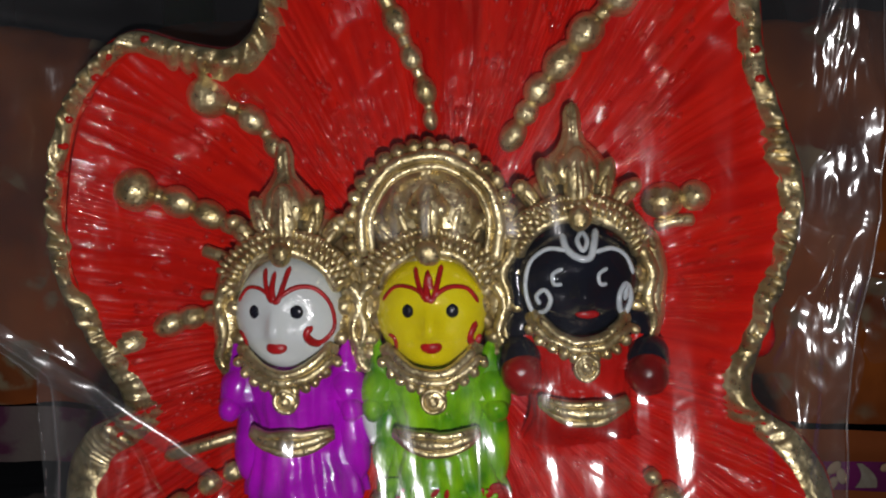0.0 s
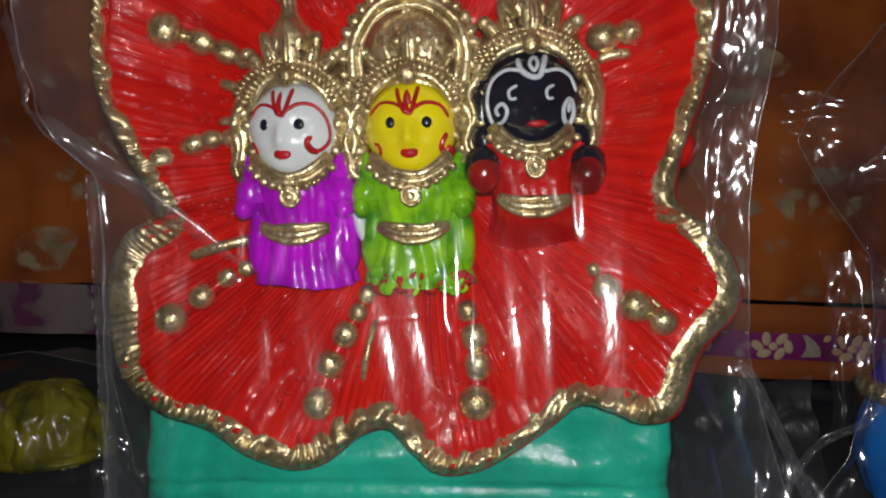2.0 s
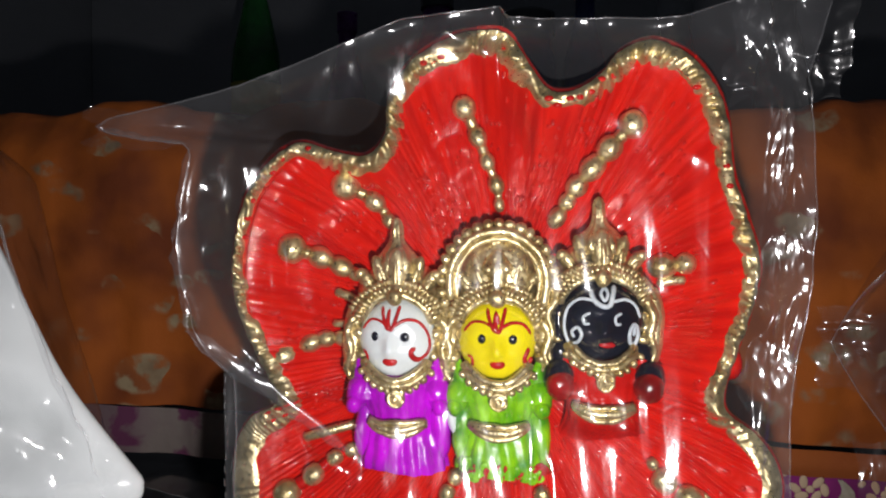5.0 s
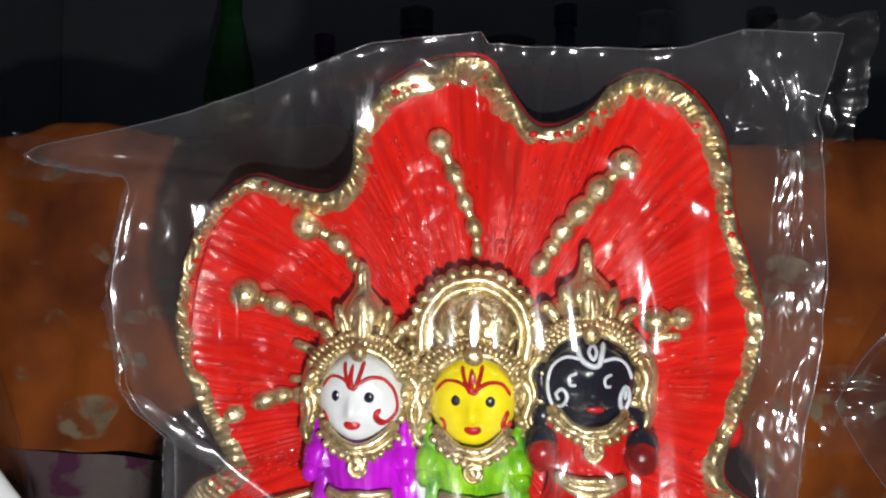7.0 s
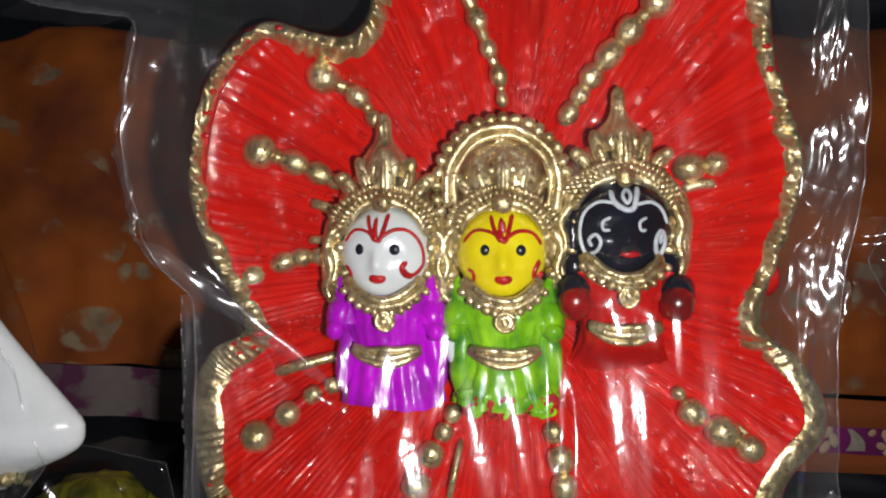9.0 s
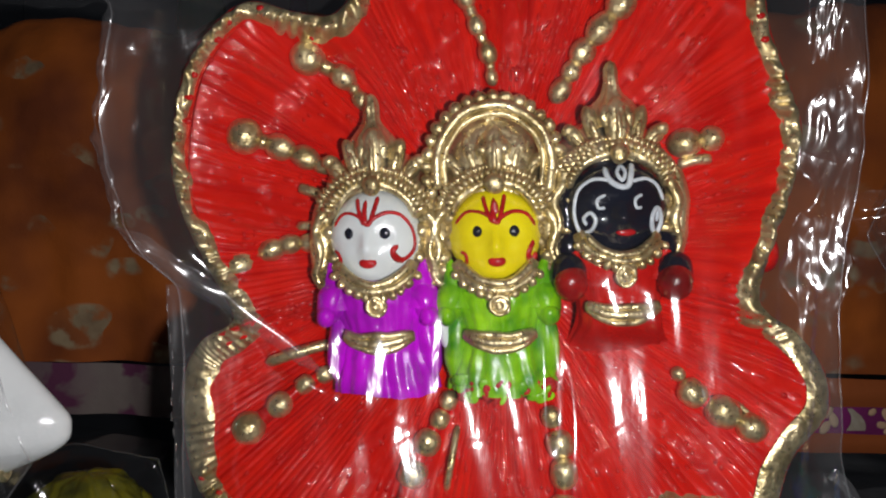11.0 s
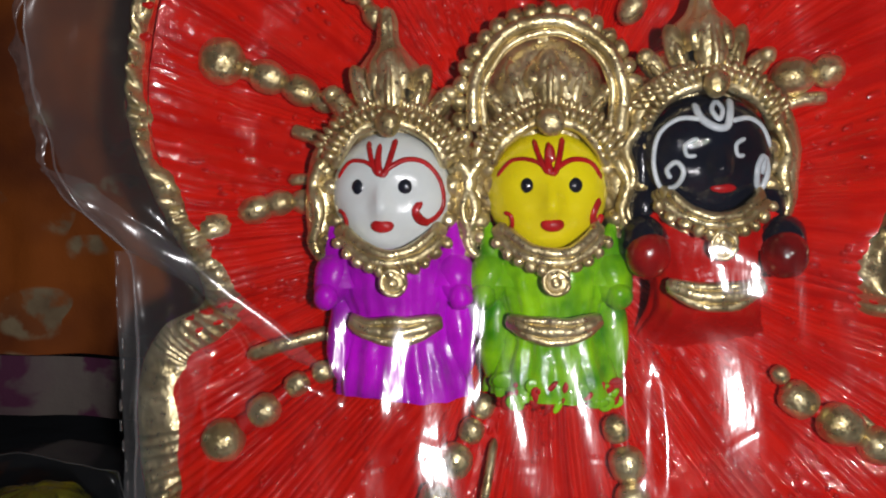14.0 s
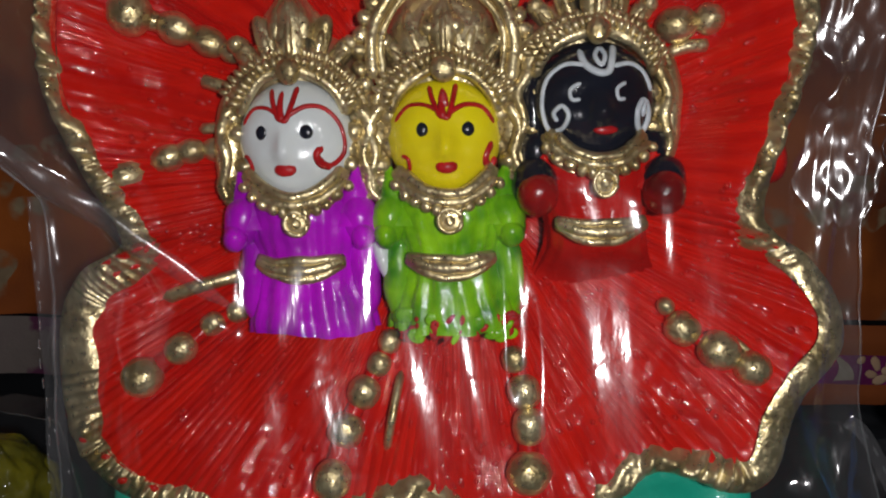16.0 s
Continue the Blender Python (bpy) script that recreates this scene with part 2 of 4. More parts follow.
def batik_material(name):
    """Orange cotton with pale leaf-shaped batik marks, each crossed by thin orange cracks, thicker set near the hem."""
    m, nodes, links, p = material(name)
    co = nodes.new("ShaderNodeTexCoord")
    _, r1 = noise_ramp(nodes, links, 17.0, (0.44, 0.105, 0.008), (0.18, 0.036, 0.005), 3.0, 0.40, 0.64, co.outputs["Object"])
    bend = nodes.new("ShaderNodeTexNoise")
    bend.inputs["Scale"].default_value, bend.inputs["Detail"].default_value = 24.0, 3.0
    links.new(co.outputs["Object"], bend.inputs["Vector"])
    shift = nodes.new("ShaderNodeVectorMath")
    shift.operation = "MULTIPLY_ADD"
    shift.inputs[1].default_value = (0.030, 0.030, 0.030)
    links.new(bend.outputs["Color"], shift.inputs[0])
    links.new(co.outputs["Object"], shift.inputs[2])
    squeeze = nodes.new("ShaderNodeMapping")
    squeeze.inputs["Rotation"].default_value = (0, 0.6, 0)
    squeeze.inputs["Scale"].default_value = (1.0, 0.4, 1.7)
    links.new(shift.outputs[0], squeeze.inputs["Vector"])
    leaves = nodes.new("ShaderNodeTexVoronoi")
    leaves.inputs["Scale"].default_value = 46.0
    links.new(squeeze.outputs[0], leaves.inputs["Vector"])
    pick = nodes.new("ShaderNodeSeparateColor")
    links.new(leaves.outputs["Color"], pick.inputs[0])
    xyz = nodes.new("ShaderNodeSeparateXYZ")
    links.new(co.outputs["Object"], xyz.inputs[0])
    band = nodes.new("ShaderNodeMapRange")
    band.inputs["From Min"].default_value, band.inputs["From Max"].default_value = 0.125, 0.055
    band.inputs["To Min"].default_value, band.inputs["To Max"].default_value = 0.82, 0.30
    links.new(xyz.outputs[2], band.inputs["Value"])
    side = nodes.new("ShaderNodeMapRange")
    side.inputs["From Min"].default_value, side.inputs["From Max"].default_value = 0.10, -0.02
    side.inputs["To Min"].default_value, side.inputs["To Max"].default_value = 0.0, 0.42
    links.new(xyz.outputs[0], side.inputs["Value"])
    rare = nodes.new("ShaderNodeMath")
    rare.operation = "ADD"
    links.new(band.outputs[0], rare.inputs[0])
    links.new(side.outputs[0], rare.inputs[1])
    limit = nodes.new("ShaderNodeMath")
    limit.operation = "MINIMUM"
    limit.inputs[1].default_value = 0.84
    links.new(rare.outputs[0], limit.inputs[0])
    chosen = nodes.new("ShaderNodeMath")
    chosen.operation = "GREATER_THAN"
    links.new(pick.outputs[0], chosen.inputs[0])
    links.new(limit.outputs[0], chosen.inputs[1])
    inside = nodes.new("ShaderNodeMapRange")
    inside.interpolation_type = "SMOOTHSTEP"
    inside.inputs["From Min"].default_value, inside.inputs["From Max"].default_value = 0.62, 0.44
    links.new(leaves.outputs["Distance"], inside.inputs["Value"])
    both = nodes.new("ShaderNodeMath")
    both.operation = "MULTIPLY"
    links.new(chosen.outputs[0], both.inputs[0])
    links.new(inside.outputs[0], both.inputs[1])
    _, crack = noise_ramp(nodes, links, 95.0, (0.1,) * 3, (1.0,) * 3, 4.0, 0.42, 0.56, co.outputs["Object"])
    worn = nodes.new("ShaderNodeMath")
    worn.operation = "MULTIPLY"
    links.new(both.outputs[0], worn.inputs[0])
    links.new(crack.outputs[0], worn.inputs[1])
    _, tone = noise_ramp(nodes, links, 60.0, (0.20, 0.13, 0.07), (0.40, 0.30, 0.17), 3.0, 0.35, 0.65, co.outputs["Object"])
    mix = nodes.new("ShaderNodeMix")
    mix.data_type = "RGBA"
    links.new(worn.outputs[0], mix.inputs["Factor"])
    links.new(r1.outputs[0], mix.inputs["A"])
    links.new(tone.outputs[0], mix.inputs["B"])
    links.new(mix.outputs["Result"], p.inputs["Base Color"])
    p.inputs["Roughness"].default_value = 0.85
    links.new(bump_chain(nodes, links, ((40, 0.4, 0.004), (900, 0.4, 0.0004)), co.outputs["Object"]), p.inputs["Normal"])
    return m


ORANGE_CLOTH = batik_material("orange_batik_cotton")
ORANGE_HEM = cloth_material("orange_hem_cotton", (0.48, 0.13, 0.02), (0.32, 0.075, 0.012), (0.48, 0.16, 0.03), 0.7)
PURPLE_BAND = cloth_material("purple_border_cotton", (0.26, 0.015, 0.17), (0.16, 0.01, 0.10), (0.40, 0.30, 0.30), 0.66, 60.0)
PALE_BAND = cloth_material("pale_border_cotton", (0.22, 0.18, 0.16), (0.17, 0.11, 0.12), (0.13, 0.03, 0.08), 0.54, 42.0)
PETAL = cloth_material("cream_print_cotton", (0.62, 0.46, 0.30), (0.55, 0.36, 0.22), (0.7, 0.6, 0.45), 0.7, 60.0)
PALE_PRINT = cloth_material("pale_print_cotton", (0.40, 0.36, 0.28), (0.34, 0.29, 0.22), (0.46, 0.42, 0.34), 0.6, 60.0)
TABLE_CLOTH = cloth_material("dark_grey_sheet", (0.027, 0.031, 0.038), (0.050, 0.055, 0.065), (0.10, 0.107, 0.115), 0.62, 9.0)
WALL = painted("grey_wall_paint", (0.20, 0.21, 0.23), (0.28, 0.29, 0.31), 0.8, 0.0, 2, ((30, 0.3, 0.004), (300, 0.2, 0.001)))
WOOD = painted("dark_wood", (0.035, 0.022, 0.014), (0.07, 0.045, 0.028), 0.5, 0.2, 12)
GLASS_GREEN = painted("green_bottle_plastic", (0.006, 0.09, 0.012), (0.012, 0.16, 0.02), 0.15, 0.6, 30)
LABEL = painted("yellow_label_paper", (0.30, 0.28, 0.06), (0.42, 0.40, 0.10), 0.6, 0.0, 90)
PURPLE_PLASTIC = painted("purple_plastic", (0.06, 0.01, 0.09), (0.12, 0.02, 0.18), 0.3, 0.4, 30)
NAVY_PLASTIC = painted("navy_plastic", (0.008, 0.012, 0.08), (0.015, 0.025, 0.16), 0.3, 0.4, 30)
GREY_PLASTIC = painted("grey_plastic", (0.22, 0.24, 0.26), (0.34, 0.36, 0.38), 0.4, 0.3, 30)
CLEAR_DARK = painted("smoky_plastic", (0.03, 0.035, 0.04), (0.06, 0.065, 0.07), 0.2, 0.5, 30)


# ---- mesh helpers (shapes in millimetres: x right, y away, z up) ----
class Shape:
    def __init__(self):
        self.v, self.f, self.m = [], [], []

    def grid(self, fn, nu, nv, mat=0, wrap=False, flip=False):
        """Quads over fn(u, v), u and v from 0 to 1; wrap closes u."""
        o, cu = len(self.v), nu if wrap else nu + 1
        for j in range(nv + 1):
            for i in range(cu):
                self.v.append(fn(i / nu, j / nv))
        for j in range(nv):
            for i in range(nu):
                a, b = o + j * cu + i, o + j * cu + (i + 1) % cu
                q = (a, b, b + cu, a + cu)
                self.f.append(q[::-1] if flip else q)
                self.m.append(mat)
        return self

    def ball(self, c, r, mat=0, nu=16, nv=10, turn=0.0):
        """An ellipsoid with half-axes r, turned in the x-z plane by degrees."""
        ca, sa = math.cos(radians(turn)), math.sin(radians(turn))

        def fn(u, v):
            a, b = 2 * math.pi * u, math.pi * (v - 0.5)
            x, y, z = r[0] * math.cos(b) * math.cos(a), r[1] * math.cos(b) * math.sin(a), r[2] * math.sin(b)
            return (c[0] + x * ca - z * sa, c[1] + y, c[2] + x * sa + z * ca)
        return self.grid(fn, nu, nv, mat, True)

    def tube(self, pts, r, mat=0, n=8, squash=1.0, steps=5):
        """A round rod along a smooth line through pts; r may be one radius or one at each end and the middle."""
        line = smooth_line(pts, steps)
        k = len(line) - 1

        def fn(u, v):
            i = round(v * k)
            p, q = line[max(i - 1, 0)], line[min(i + 1, k)]
            t = Vector(q) - Vector(p)
            t = t.normalized() if t.length > 1e-9 else Vector((1, 0, 0))
            side = t.cross(Vector((0, 1, 0)))
            side = side.normalized() if side.length > 1e-6 else Vector((1, 0, 0))
            deep = side.cross(t)
            w = r if isinstance(r, (int, float)) else r[0] + (r[1] - r[0]) * v
            w *= 0.35 if i in (0, k) else 1.0
            a = 2 * math.pi * u
            return tuple(Vector(line[i]) + side * (w * math.cos(a)) + deep * (w * squash * math.sin(a)))
        return self.grid(fn, n, k, mat, True)

    def mesh(self, name, smooth=True):
        me = bpy.data.meshes.new(name)
        me.from_pydata([(x * MM, y * MM, z * MM) for x, y, z in self.v], [], self.f)
        me.polygons.foreach_set("material_index", self.m)
        me.polygons.foreach_set("use_smooth", [smooth] * len(self.f))
        me.update()
        return me


def smooth_line(pts, steps=5, closed=False):
    """A Catmull-Rom line through pts."""
    n, out = len(pts), []
    for i in range(n if closed else n - 1):
        p = [pts[(i + k) % n] if closed else pts[min(max(i + k, 0), n - 1)] for k in (-1, 0, 1, 2)]
        for s in range(steps):
            t = s / steps
            out.append(tuple(0.5 * (2 * b + (c - a) * t + (2 * a - 5 * b + 4 * c - d) * t * t + (3 * b - a - 3 * c + d) * t ** 3) for a, b, c, d in zip(*p)))
    if not closed:
        out.append(tuple(pts[-1]))
    return out


def part(name, shape, mats, parent=None, label="", smooth=True):
    """One mesh object, under a thing or a part of one."""
    me = shape.mesh(name, smooth)
    for m in mats if isinstance(mats, (list, tuple)) else [mats]:
        me.materials.append(m)
    ob = new(name, me)
    if parent:
        ob.parent = parent
    if label:
        tagged(ob, label)
    return ob


def fold(x, y, z=0.0):
    return noise.noise((x, y, z))


def ease(x):
    x = min(max(x, 0.0), 1.0)
    return x * x * (3 - 2 * x)


def box(c, s, edge=2.0, rough=0.0, n=10, seed=0.0):
    """A block with rounded edges and a slightly uneven skin: centre c, half sizes s."""
    sh = Shape()
    for axis in range(3):
        for sign in (-1, 1):
            def fn(u, v, axis=axis, sign=sign):
                p = [0, 0, 0]
                p[axis], p[(axis + 1) % 3], p[(axis + 2) % 3] = sign * s[axis], (2 * u - 1) * s[(axis + 1) % 3], (2 * v - 1) * s[(axis + 2) % 3]
                core = [min(max(q, -(h - edge)), h - edge) for q, h in zip(p, s)]
                d = Vector(p) - Vector(core)
                w = Vector(core) + (d.normalized() * edge if d.length > 1e-6 else d)
                k = rough * fold(w.x * 0.05 + seed, w.y * 0.05, w.z * 0.08)
                return (c[0] + w.x * (1 + k), c[1] + w.y * (1 + k), c[2] + w.z * (1 + k))
            sh.grid(fn, n, n, 0, False, sign < 0)
    return sh


# ---- room and table ----
def slab(name, c, s, mat, label, category):
    ob = part(name, box([q * 1000 for q in c], [q * 1000 for q in s], 3.0, 0, 2), mat, None, "", False)
    return tagged(ob, label, category, "", "structure")


slab("floor", (0, 0.36, -0.775), (0.86, 1.02, 0.025), WALL, "plain grey floor of the dark room", "floor")
slab("wall_north", (0, 1.35, 0.1), (0.86, 0.03, 0.85), WALL, "dark grey painted wall behind the bottles", "wall")
slab("wall_south", (0, -0.63, 0.1), (0.86, 0.03, 0.85), WALL, "dark grey painted wall of the room", "wall")
slab("wall_east", (0.89, 0.36, 0.1), (0.03, 1.02, 0.85), WALL, "dark grey painted wall of the room", "wall")
slab("wall_west", (-0.89, 0.36, 0.1), (0.03, 1.02, 0.85), WALL, "dark grey painted wall of the room", "wall")

table = tagged(new("table"), "dark wooden table under a grey sheet", "table")
table.location = (0, 0.32, -0.75)
part("tabletop", box((0, 0, 733), (700, 480, 14), 4, 0, 3), WOOD, table)
for sx in (-1, 1):
    for sy in (-1, 1):
        part("leg", box((sx * 650, sy * 430, 360), (25, 25, 360), 4, 0, 2), WOOD, table)

sheet = Shape().grid(lambda u, v: (-680 + 1360 * u, -150 + 930 * v,
                                   -1.2 + 0.9 * fold(u * 26, v * 18) + 0.5 * fold(u * 70, v * 60, 3)), 200, 140)
tagged(part("table_sheet", sheet, TABLE_CLOTH), "dark grey wrinkled sheet spread over the table", "tablecloth")


# ---- orange cloth behind ----
def backcloth():
    thing = tagged(new("printed_cloth"), "orange dyed cotton cloth with purple floral border, behind the idols", "cloth")
    thing.location = (0, 0.305, 0)
    thing.rotation_euler = (0, 0, radians(1.5))

    def low(x):
        return 43 - 0.056 * (x + 0)

    def wave(x, z):
        return 13 * fold(x * 0.016, z * 0.006, 1) + 9 * fold(x * 0.04, z * 0.010, 5) + 1.2 * fold(x * 0.1, z * 0.07, 9)

    def top(x):
        return 226 + 9 * fold(x * 0.016, 3.3) + 4 * fold(x * 0.05, 8.1)

    def panel(u, v):
        x = -620 + 1240 * u
        z0 = low(x) + 7 + 10 * ease((x - 30) / 20)
        if v < 0.7:
            k = v / 0.7
            z = z0 + (top(x) - z0) * k
            return (x, 2 + wave(x, z) + 16 * max(k - 0.75, 0) ** 2 * 16, z)
        a = (v - 0.7) / 0.3
        return (x, 18 + wave(x, top(x)) + 130 * a, top(x) + 5 * math.sin(a * 3) - 10 * a * a + 4 * fold(x * 0.03, a * 6))
    part("cloth_panel", Shape().grid(panel, 260, 90), ORANGE_CLOTH, thing)

    def strip(a, b, y, bulge, x0, x1):
        def fn(u, v):
            x = x0 + (x1 - x0) * u
            return (x, y - bulge * math.sin(math.pi * v) + 0.4 * wave(x, 40), low(x) + a + (b - a) * v + 1.2 * fold(x * 0.03, v))
        return Shape().grid(fn, 140, 8)
    part("hem_upper", strip(2.5, 16.0, -4, 2.5, 30, 620), ORANGE_HEM, thing, "plain orange hem above the floral band")
    part("border_band", strip(-10.8, 3.0, -3, 1.2, 30, 620), PURPLE_BAND, thing, "purple border band printed with cream flowers")
    part("border_band", strip(-17, 8, -3, 2.0, -620, 29), PALE_BAND, thing, "pale faded stretch of the border band")
    part("hem_lower", strip(-19.5, -10.3, -3.5, 1.6, 30, 620), ORANGE_HEM, thing)
    for sx in range(2, 15):
        x = sx * 37.0 + 4
        base = low(x) - 3.9
        y = -4.4 + 0.4 * wave(x, 40)
        flower = part("printed_flower", Shape().ball((x, y - 0.2, base), (2.3, 0.6, 2.0), 0, 10, 6), PETAL, thing)
        for k in range(6):
            a = 60 * k + 14 * sx
            part("petal", Shape().ball((x + 7.2 * math.cos(radians(a)), y, base + 4.1 * math.sin(radians(a))), (3.7, 0.5, 2.1), 0, 10, 6, a * 0.8), PETAL, flower)
        leaf = Shape().grid(lambda u, v: (x + 13.5 + (9 * u - 1) * (0.25 + 0.75 * v) + 2.5 * math.sin(3 * v), y, base + 5.2 - 10.5 * v), 6, 8, 0, False, True)
        part("printed_leaf", leaf, PALE_PRINT, thing, "pale leaf printed between two flowers")
        part("printed_petal", Shape().ball((x + 25.0, y, base + 3.4), (2.2, 0.5, 1.6), 0, 10, 6, 40), PETAL, thing)
    return thing


backcloth()


# ---- dark shelf and bottles far behind ----
slab("shelf_ledge", (0, 1.06, -0.276), (0.80, 0.23, 0.474), WOOD, "dark wooden ledge behind the orange cloth", "shelf")


def bottle(x, y, r, h, mat, cap, label, cap_h=16, neck=0.42, band=None):
    thing = tagged(new("bottle"), label, "bottle", "bottles on the ledge")
    thing.location = (x, y, 0.198)
    prof = [(0.0, 0), (0.92, 0.0), (1.0, 0.04), (1.0, 0.55), (0.93, 0.66), (neck + 0.1, 0.86), (neck, 0.9), (neck, 1.0)]

    def fn(u, v):
        k = v * (len(prof) - 1)
        i = min(int(k), len(prof) - 2)
        a = 2 * math.pi * u
        rr = (prof[i][0] + (prof[i + 1][0] - prof[i][0]) * (k - i)) * r
        zz = (prof[i][1] + (prof[i + 1][1] - prof[i][1]) * (k - i)) * h
        return (rr * math.cos(a), rr * math.sin(a), zz)
    part("bottle_body", Shape().grid(fn, 28, 28, 0, True), mat, thing)
    c = Shape()
    c.grid(lambda u, v: ((neck + 0.08) * r * math.cos(6.2832 * u) * (1 if v < 0.9 else (1 - v) * 10), (neck + 0.08) * r * math.sin(6.2832 * u) * (1 if v < 0.9 else (1 - v) * 10), h - 4 + cap_h * min(v / 0.9, 1)), 24, 10, 0, True)
    part("cap", c, cap, thing)
    if band:
        part("paper_label", Shape().grid(lambda u, v: (r * 1.01 * math.cos(6.2832 * u), r * 1.01 * math.sin(6.2832 * u), h * (0.15 + 0.36 * v)), 28, 3, 0, True), band, thing, "faded yellow paper label")
    return thing


bottle(-0.385, 0.97, 36, 330, GLASS_GREEN, GLASS_GREEN, "green plastic bottle with a faded yellow label", 28, band=LABEL)
bottle(-0.270, 1.06, 32, 270, PURPLE_PLASTIC, PURPLE_PLASTIC, "purple plastic bottle standing in the dark", 30)
bottle(-0.120, 1.00, 42, 285, PURPLE_PLASTIC, CLEAR_DARK, "dark purple bottle with a black cap", 34, 0.5)
bottle(0.012, 0.95, 46, 232, NAVY_PLASTIC, CLEAR_DARK, "squat navy blue jar with a wide cap", 28, 0.75)
bottle(0.098, 1.04, 34, 310, NAVY_PLASTIC, NAVY_PLASTIC, "slim navy blue bottle", 28)
bottle(0.215, 0.97, 36, 255, CLEAR_DARK, GREY_PLASTIC, "smoky clear bottle with a grey cap", 48, 0.6)
bottle(0.390, 1.06, 40, 300, CLEAR_DARK, CLEAR_DARK, "dark smoky bottle standing on the ledge", 28)

# ---- the idol ----
CX, CZ = 0.0, 122.0
UPPER = [(74, 124), (77, 134), (80, 150), (76, 165), (72, 178), (70, 193), (66, 204), (58, 214), (47, 219), (37, 216), (31, 209), (23, 204), (15, 204),
         (9, 211), (2, 221), (-6, 223), (-17, 221), (-29, 214), (-36, 203), (-37, 191), (-43, 184), (-53, 185), (-65, 188), (-75, 182), (-83, 171),
         (-87, 157), (-88, 142), (-84, 128), (-79, 116)]
LOWER = [(-72, 103), (-81, 97), (-86, 88), (-86, 75), (-82, 59), (-72, 48), (-59, 43), (-48, 36), (-36, 32), (-26, 34), (-16, 42), (-8, 44), (-2, 38),
         (6, 31), (17, 32), (27, 38), (36, 45), (44, 51), (53, 49), (61, 46), (70, 49), (76, 65), (86, 77), (86, 88), (80, 97), (70, 106)]
UPPER = [(x * 0.98 if x > 0 else x, z) for x, z in UPPER]
LOWER = [(x - 2.0 * (x < -60), z) for x, z in LOWER]
RIM = smooth_line(UPPER + LOWER, 28, True)
STEPS = len(RIM)


def fan_depth(x, z, s):
    """How far back the fan's face lies: a shallow dish whose lip turns forward, the skirt below standing out."""
    y = 172 - 5.5 * min(s / 0.8, 1.0) - 9 * ease((112 - z) / 75)
    y -= (7.5 + 5.0 * ease((z - 104) / 30)) * ease((s - 0.72) / 0.28)
    return y + 2.2 * fold(x * 0.03, z * 0.03, 4) * s


def rim_point(u, k, lift=0.0):
    """A point of the fan: u round it, k outward (1 at the lip)."""
    i = int(u * STEPS) % STEPS
    x, z = CX + (RIM[i][0] - CX) * k, CZ + (RIM[i][1] - CZ) * k
    return x, fan_depth(x, z, min(k, 1.0)) - lift, z


def ridge(u, k):
    """Gathered pleats that run out from the middle: round cords about 2 mm wide that waver, fade and fork."""
    x, _, z = rim_point(u, k)
    a = math.atan2(z - CZ, x - CX)
    c, d = math.cos(a), math.sin(a)
    turn = a * 94 + 5.5 * fold(c * 5, d * 5, k * 2.0) + 2.5 * fold(c * 12, d * 12, k * 3.0 + 7)
    cord = abs(math.sin(turn)) ** 0.8
    half = abs(math.sin(turn * 0.5 + 1.3 * fold(c * 7, d * 7, k * 2 + 4)))
    live = min(max(0.25 + 1.6 * fold(c * 6, d * 6, k * 3.2 + 2) + 0.55 * abs(c) + 0.35 * max(-d, 0), 0.12), 1.0)
    w = (0.80 * cord + 0.36 * half) * live + 0.30 * (1 - abs(fold(c * 13, d * 13, k * 1.1)) * 2.0)
    w += 0.34 * fold(x * 0.30, z * 0.30, 3) + 0.12 * fold(x * 0.7, z * 0.7, 8)
    return w * ease((k - 0.12) / 0.35) * (1 - 0.7 * ease((k - 0.86) / 0.1))


idol = tagged(new("plaster_idol"), "painted plaster idol group before a glossy red pleated fan", "figurine")


def fan_face(u, v):
    k = 0.12 + 0.83 * v
    x, y, z = rim_point(u, k)
    return (x, y - ridge(u, k), z)


def fan_side(u, v):
    k = (0.95, 0.985, 1.02, 1.036, 1.03, 0.95, 0.5, 0.02)[round(v * 7)]
    x, y, z = rim_point(u, k)
    y = fan_depth(CX + (x - CX) / k, CZ + (z - CZ) / k, 1.0) if k > 0.9 else 176
    return (x, y + (0.5, 1.5, 3.5, 7, 10, 13, 8, 8)[round(v * 7)], z)


fan = Shape().grid(fan_face, STEPS, 96, 0, True)
fan.grid(fan_side, STEPS, 7, 0, True)
part("fan", fan, FAN_RED, idol, "bright red pleated fan with glossy enamel")

# tiny glossy domes added along the pleats so that each shows a glint
glint_domes = Shape()
for _ in range(1500):
    u, k = random.random(), 0.36 + 0.56 * random.random()
    x0, y0, z0 = rim_point(u, k)
    if fold(x0 * 0.07, z0 * 0.07, 21) + 0.30 * random.random() < 0.06:
        continue
    y0 -= ridge(u, k) + 0.05
    a = math.atan2(z0 - CZ, x0 - CX) + random.uniform(-0.15, 0.15)
    ca, sa = math.cos(a), math.sin(a)
    la, wa, ha = 0.7 + 1.3 * random.random() ** 2, 0.5 + 0.35 * random.random(), 0.36 + 0.2 * random.random()

    def dome(u, v):
        r, t = 1 - v, 6.2832 * u
        p, q = la * r * math.cos(t), wa * r * math.sin(t)
        return (x0 + p * ca - q * sa, y0 - ha * (1 - r * r), z0 + p * sa + q * ca)
    glint_domes.grid(dome, 9, 4, 0, True)
tagged(part("glint_lumps", glint_domes, GLINT_RED, idol, "fine glossy red lumps added along the pleats to catch glints"), kind="stuff")

